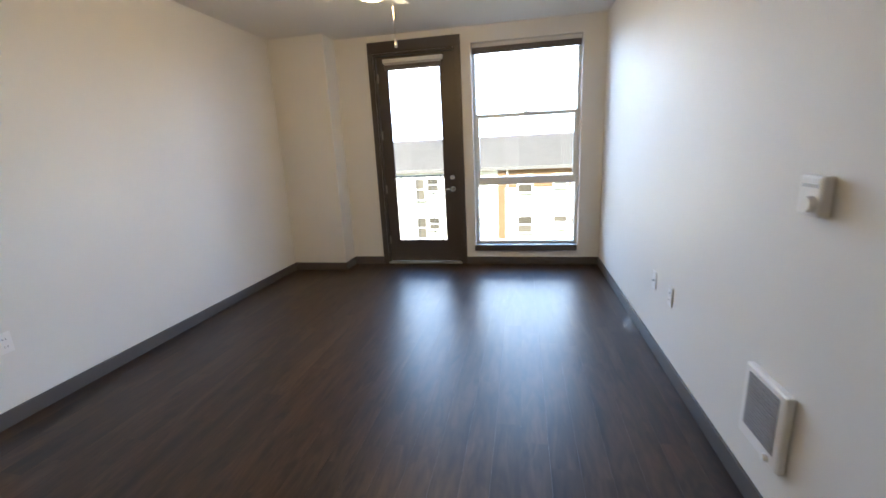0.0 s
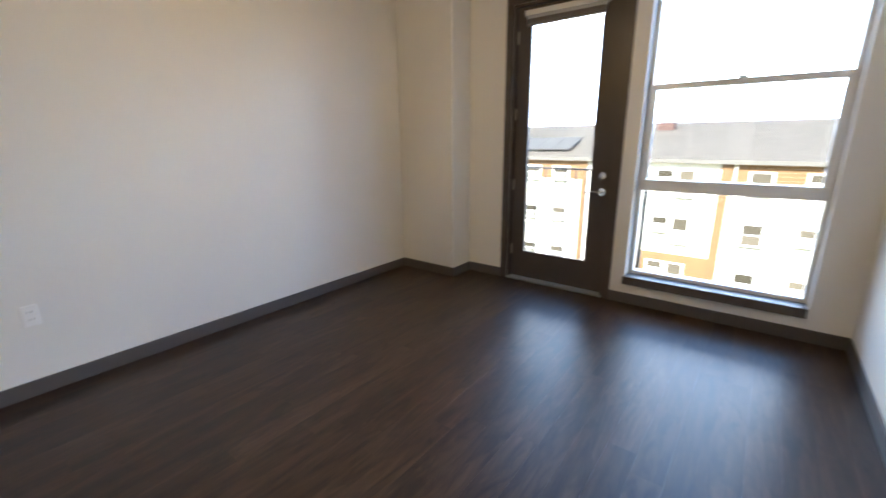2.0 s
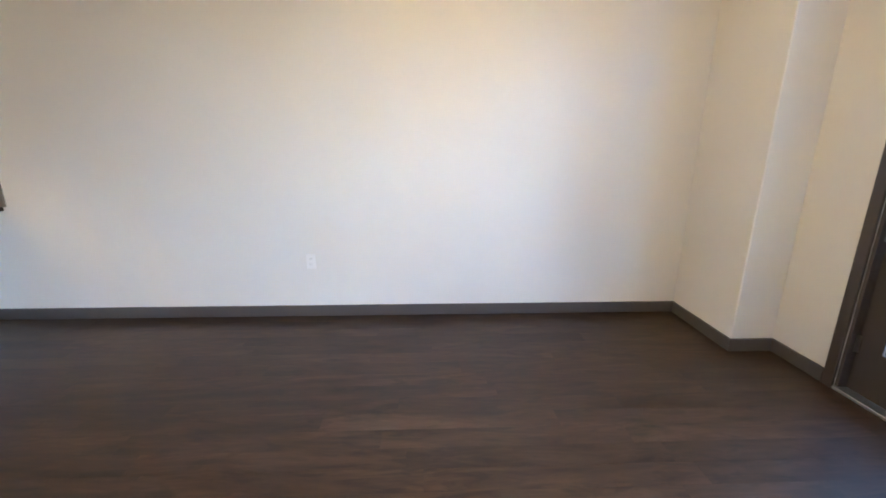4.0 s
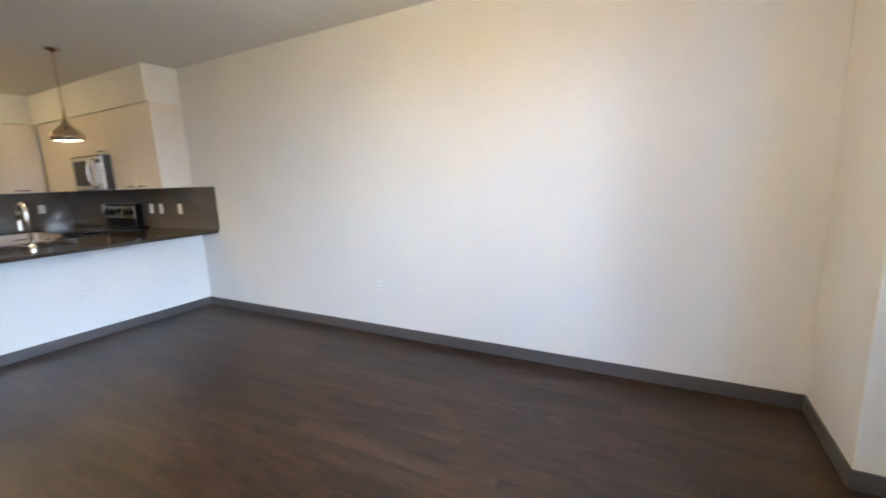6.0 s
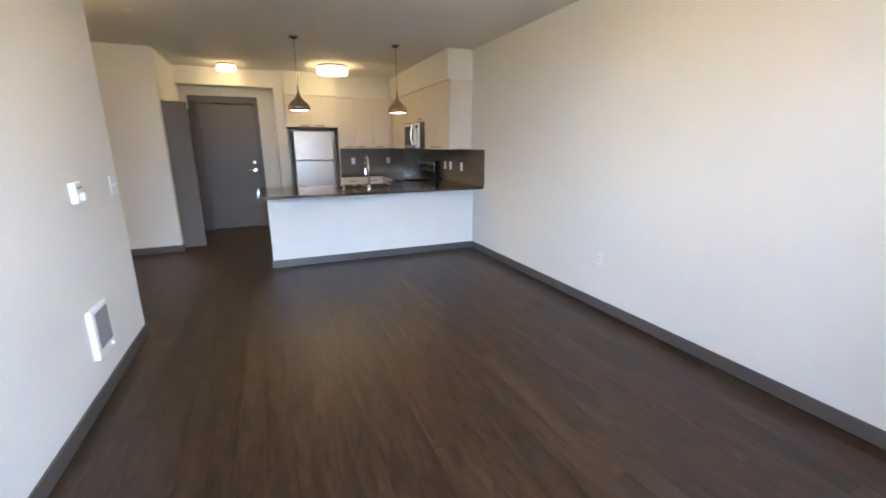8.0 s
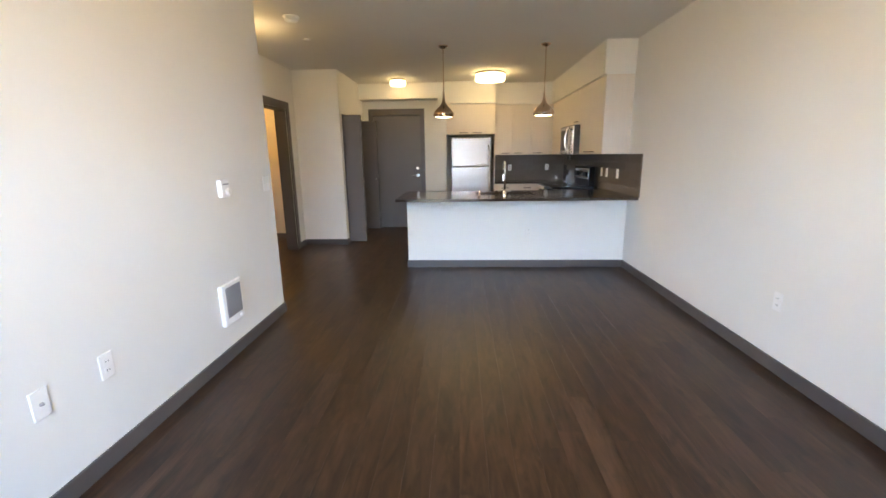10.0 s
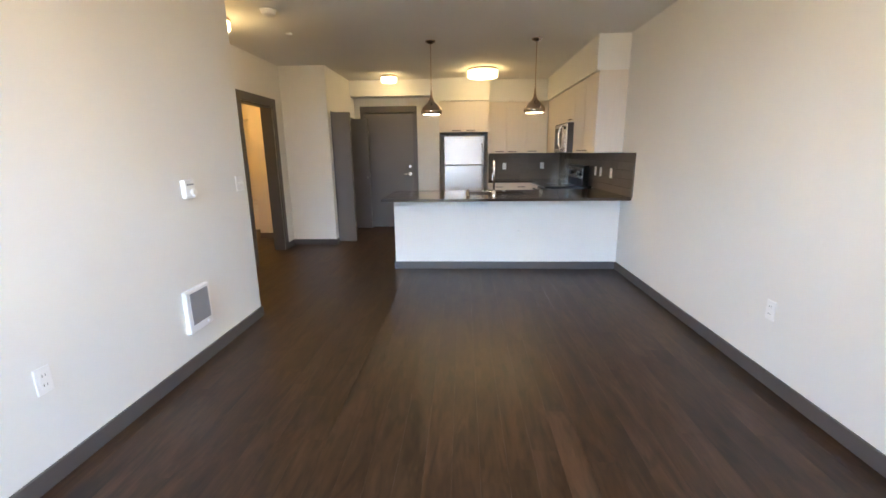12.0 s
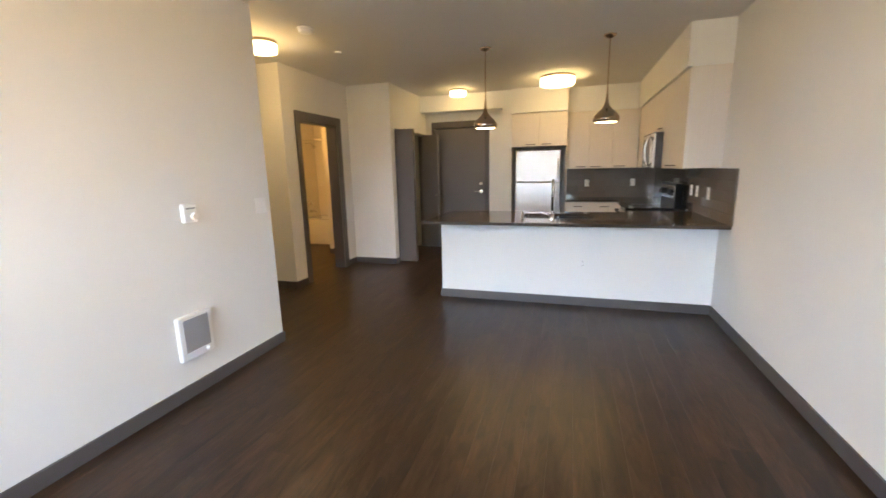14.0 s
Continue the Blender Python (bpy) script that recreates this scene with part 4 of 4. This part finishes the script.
part("clock", box(XW + 0.164, XW + 0.166, -2.08, -1.94, 1.10, 1.15), BLACKGLASS, bg)
for y in (-1.715, -1.81, -2.21, -2.305):
    part("knob", rod(bmesh.new(), (XW + 0.163, y, 1.105), (XW + 0.195, y, 1.105), 0.038, 0.032, seg=20), BLACK, bg)
dr = part("oven_door", box(-1.975, -1.95, -2.385, -1.637, 0.22, 0.87, bevel=0.005), BLACKGLASS, rg)
part("handle", rod(bmesh.new(), (-1.89, -2.35, 0.835), (-1.89, -1.67, 0.835), 0.016), BLACK, dr)
part("drawer", box(-1.975, -1.955, -2.385, -1.637, 0.05, 0.21, bevel=0.005), BLACK, rg)

# ---- bathroom ----
t = thing("bathtub", (3.5, -3.68, 0), "white alcove bathtub with panelled apron", "bathtub")
bm = bmesh.new()
bx(bm, 2.80, 4.0, -3.36, -3.30, 0, 0.50, bevel=0.012)
bx(bm, 2.80, 4.0, -4.06, -3.99, 0.30, 0.50, bevel=0.012)
bx(bm, 2.80, 2.88, -3.99, -3.36, 0.30, 0.50, bevel=0.012)
bx(bm, 3.92, 4.0, -3.99, -3.36, 0.30, 0.50, bevel=0.012)
bx(bm, 2.82, 3.98, -4.04, -3.34, 0.08, 0.14)
part("shell", bm, TUB, t)
part("apron_panel", box(2.9, 3.90, -3.302, -3.292, 0.06, 0.40, bevel=0.006), TUB, t)
sp = thing("tub_filler", (4.0, -3.74, 0.6), "chrome tub spout and valve on the wall", "tub spout")
part("spout", tube(bmesh.new(), [(4.0, -3.74, 0.625), (3.90, -3.74, 0.625), (3.86, -3.74, 0.60)], 0.026), CHROME, sp)
part("valve_plate", rod(bmesh.new(), (3.985, -3.74, 0.775), (4.0, -3.74, 0.775), 0.075, seg=28), CHROME, sp)
part("valve_lever", tube(bmesh.new(), [(3.985, -3.74, 0.775), (3.95, -3.74, 0.775), (3.93, -3.74, 0.725)], 0.01), CHROME, sp)
sh = thing("wall_shower", (4.0, -3.74, 2.0), "chrome shower fixture on a bent arm", "shower")
part("arm", tube(bmesh.new(), [(4.0, -3.74, 2.02), (3.89, -3.74, 2.03), (3.83, -3.74, 1.98)], 0.009), CHROME, sh)
part("head", rod(bmesh.new(), (3.79, -3.74, 1.93), (3.83, -3.74, 1.98), 0.045, 0.015, seg=24), CHROME, sh)
cr = thing("shower_rod", (3.5, -3.33, 2.02), "straight chrome shower curtain rod", "shower rod")
part("rod", rod(bmesh.new(), (2.80, -3.33, 2.05), (4.0, -3.33, 2.05), 0.0125), CHROME, cr)
solid("tub_wall_panel", box(3.998, 4.25, -4.06, -3.28, 0.0, CEIL, bevel=0.002), SURROUND, "glossy white tub end wall", "wall panel")

# ---- outside: balcony rail, ground and the block across the court ----
solid("balcony_slab", box(-2.2, -0.2, YN + 0.2, 6.215, -0.24, -0.07, bevel=0.005), CONCRETE, "grey concrete balcony slab outside the door", "balcony")
rl = thing("balcony_railing", (-1.0, 6.2, -0.07), "black metal balcony railing with thin balusters", "railing")
part("top_rail", box(-2.1, -0.42, 6.185, 6.21, 1.034, 1.052, bevel=0.004), RAILMET, rl)
part("bottom_rail", box(-2.1, -0.42, 6.185, 6.21, -0.03, -0.005, bevel=0.003), RAILMET, rl)
for i in range(15):
    x = -2.08 + i * 0.115
    wide = 0.008 if i % 7 == 3 else 0.0038
    part("baluster", box(x - wide, x + wide, 6.19, 6.205, -0.07 if wide > 0.005 else -0.005, 1.034), RAILMET, rl)
for x in (-2.1, -0.455):
    part("post", box(x, x + 0.035, 6.18, 6.215, -0.07, 1.034), RAILMET, rl)
    part("side_rail", box(x, x + 0.03, YN + 0.2, 6.18, 1.025, 1.055), RAILMET, rl)

GROUND = -8.75
bm = bmesh.new()
bmesh.ops.create_grid(bm, x_segments=1, y_segments=1, size=1500, matrix=Matrix.Translation((0, 0, GROUND)))
solid("ground", bm, GRASS, "dry yellow-green grass court far below", "ground")

# glowing sheet added behind the block; sends bluish low-sky light into the room
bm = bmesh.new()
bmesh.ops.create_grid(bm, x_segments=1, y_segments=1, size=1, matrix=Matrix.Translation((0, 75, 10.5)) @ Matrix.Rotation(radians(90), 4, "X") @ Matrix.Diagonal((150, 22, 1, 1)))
solid("backdrop", bm, SKYGLOW, "added glowing sheet standing in for the low sky over the roofs", "backdrop")
FACE = 31.0
EAVE = -0.02
FLOOR_H = 2.96
h = thing("apartment_building", (0, FACE, GROUND), "white stucco apartment block with orange top-storey siding and pale roof", "building")
part("wall", box(-46, 40, FACE, FACE + 12, GROUND, EAVE - 0.05), STUCCO, h)
bm = bmesh.new()
vs = [bm.verts.new(p) for p in ((-47, FACE - 0.26, EAVE), (41, FACE - 0.26, EAVE), (41, FACE + 7.5, 2.36), (-47, FACE + 7.5, 2.36), (-47, FACE + 13, 0.4), (41, FACE + 13, 0.4))]
bm.faces.new((vs[0], vs[1], vs[2], vs[3])), bm.faces.new((vs[3], vs[2], vs[5], vs[4]))
bmesh.ops.solidify(bm, geom=bm.faces, thickness=0.12)
roof = part("roof", bm, ROOFMAT, h, "pale sloping roof")
part("fascia", box(-47, 41, FACE - 0.33, FACE - 0.26, EAVE - 0.2, EAVE + 0.04), FASCIA, h, "grey eave gutter")
part("soffit", box(-47, 41, FACE - 0.26, FACE, EAVE - 0.17, EAVE - 0.06), TIMBER, h)
for x0, x1 in ((-30.0, -9.75), (-1.05, 12.0)):
    n = 6
    for i in range(n):
        z1 = EAVE - 0.17 - i * 0.22
        part("siding_board", box(x0, x1, FACE - 0.035, FACE, z1 - 0.212, z1), TIMBER, h)
for x0, x1 in ((-1.57, -1.05), (-9.75, -9.35), (12.0, 12.5)):
    part("corner_post", box(x0, x1, FACE - 0.10, FACE, GROUND, EAVE - 0.17), TIMBER2, h)
part("lower_band", box(-5.75, -1.57, FACE - 0.04, FACE, GROUND, -5.98), TIMBER, h, "orange lower siding")
for x in (-0.85, -9.0):
    part("downpipe", rod(bmesh.new(), (x, FACE - 0.14, GROUND), (x, FACE - 0.14, EAVE - 0.1), 0.05), STUCCO, h)


def far_window(x0, x1, z0, z1, leaves):
    win = part("window", box(x0 - 0.06, x1 + 0.06, FACE - 0.07, FACE - 0.036, z0 - 0.06, z1 + 0.06), VINYL, h)
    wd = (x1 - x0) / leaves
    for i in range(leaves):
        a, b = x0 + i * wd + 0.03, x0 + (i + 1) * wd - 0.03
        zm = (z0 + z1) / 2
        part("pane", box(a, b, FACE - 0.075, FACE - 0.068, zm + 0.04, z1 - 0.03), FARGLASS, win)
        part("pane", box(a, b, FACE - 0.08, FACE - 0.068, z0 + 0.03, zm - 0.03), FARBLIND if (int(x0 * 7) + i) % 3 else FARGLASS, win)
    part("sill", box(x0 - 0.1, x1 + 0.1, FACE - 0.14, FACE - 0.036, z0 - 0.12, z0 - 0.06), FASCIA, win)


# tall leaf (1.6 m) or short leaf (0.95 m) by bay, the same on each of the three storeys
BAYS = ((-28.0, 1.0, 1), (-24.4, 1.0, 0), (-23.2, 1.1, 1), (-20.6, 1.0, 0), (-17.7, 1.0, 2), (-15.2, 0.98, 0), (-14.0, 1.12, 1), (-11.8, 1.1, 1), (-7.8, 0.75, 0), (-6.86, 0.86, 1), (-4.95, 0.95, 1), (-3.73, 0.9, 0), (-0.13, 1.03, 2), (2.4, 0.95, 1), (3.65, 0.95, 2), (7.6, 1.0, 0), (8.8, 1.0, 1), (14.5, 1.0, 2), (18.0, 1.0, 1))
for k in range(3):
    zt = -0.66 - k * FLOOR_H
    for x, wd, leaf in BAYS:
        far_window(x, x + wd, zt - (1.58, 0.93, 1.22)[leaf], zt, 1)
slope = math.atan2(2.38, 7.76)
for i in range(8):
    x0 = -12.42 - i * 1.34
    bm = box(0, 1.3, 0, 2.9, 0.12, 0.17, bevel=0.01)
    bmesh.ops.rotate(bm, verts=bm.verts, cent=(0, 0, 0), matrix=Matrix.Rotation(slope, 3, "X"))
    bmesh.ops.translate(bm, verts=bm.verts, vec=(x0, FACE + 0.85, EAVE + 1.11 * math.tan(slope) + 0.03))
    part("solar_panel", bm, SOLAR, roof, "dark solar panel")
part("vent_box", box(-6.37, -5.2, FACE + 5.6, FACE + 6.4, 1.6, 2.36, bevel=0.05), VENT, roof, "reddish roof vent")

# ---- backsplash tiles and floor planks ----
bs = solid("backsplash", bx(box(XW, XW + 0.004, BACK_Y, -0.228, TOP, SPLASH), XW + 0.004, -1.205, BACK_Y, BACK_Y + 0.004, TOP, SPLASH), GROUT, "dark grey glazed tile backsplash above the counters", "backsplash", kind="structure")
TW, THT, GAP = 0.30, 0.0968, 0.0012
cache = {}


def piece(owner, name, sx, sy, sz, loc, mat, bev):
    key = (name, round(sx, 3), round(sy, 3), round(sz, 3))
    if key not in cache:
        cache[key] = mesh_of(name, box(-sx / 2, sx / 2, -sy / 2, sy / 2, -sz / 2, sz / 2, bevel=bev, seg=1), mat)
    ob = new(name, cache[key])
    ob.parent, ob.location = owner, loc
    return ob


for row in range(5):
    z = TOP + GAP + row * (THT + GAP * 0.5) + THT / 2
    y = -0.230 + (row % 2) * 0.15
    while y > BACK_Y + 0.03:
        a, b = max(y - TW, BACK_Y + 0.012), min(y, -0.230)
        if b - a > 0.02:
            piece(bs, "tile", 0.008, round(b - a - GAP, 3), THT - 0.001, (XW + 0.008, (a + b) / 2, z), TILE, 0.0012)
        y -= TW
    x = XW + 0.012 + (row % 2) * 0.15 - 0.15
    while x < -1.205:
        a, b = max(x, XW + 0.012), min(x + TW, -1.206)
        if b - a > 0.02:
            piece(bs, "tile", round(b - a - GAP, 3), 0.008, THT - 0.001, ((a + b) / 2, BACK_Y + 0.008, z), TILE, 0.0012)
        x += TW
solid("splash_edge_trim", box(XW, XW + 0.013, -0.230, -0.222, TOP, SPLASH, bevel=0.002), TILE, "thin dark edge trim of the backsplash", "trim")

fl = solid("floor", bx(box(XW - 0.15, XE + 0.12, -4.42, YN + 0.2, -0.25, -0.006), XE + 0.12, 4.37, -4.42, HALL_N + 0.12, -0.25, -0.006), DARK, "dark brown wood-look vinyl plank floor", "floor")
PW, PL = 0.128, 1.22
rest = bmesh.new()
row, x = 0, XW
offsets = random.Random(4)
while x < 4.25:
    off = offsets.uniform(0, PL)
    y = -4.3 - off
    while y < YN + 0.02:
        a, b = max(y, -4.3), min(y + PL, YN + 0.02 if x + PW < XE + 0.2 else HALL_N + 0.02)
        if b - a > 0.03:
            if x < 1.2 and b > -3.4:
                piece(fl, "plank", PW - 0.0004, round(b - a - 0.0004, 3), 0.006, (x + PW / 2, (a + b) / 2, -0.003), WOOD, 0.0)
            else:
                bx(rest, x, x + PW - 0.0012, a, b - 0.0012, -0.006, 0.0)
        y += PL
    x += PW
other = new("plank", mesh_of("plank", rest, WOOD))
other.parent = fl
other["kind"] = "stuff"
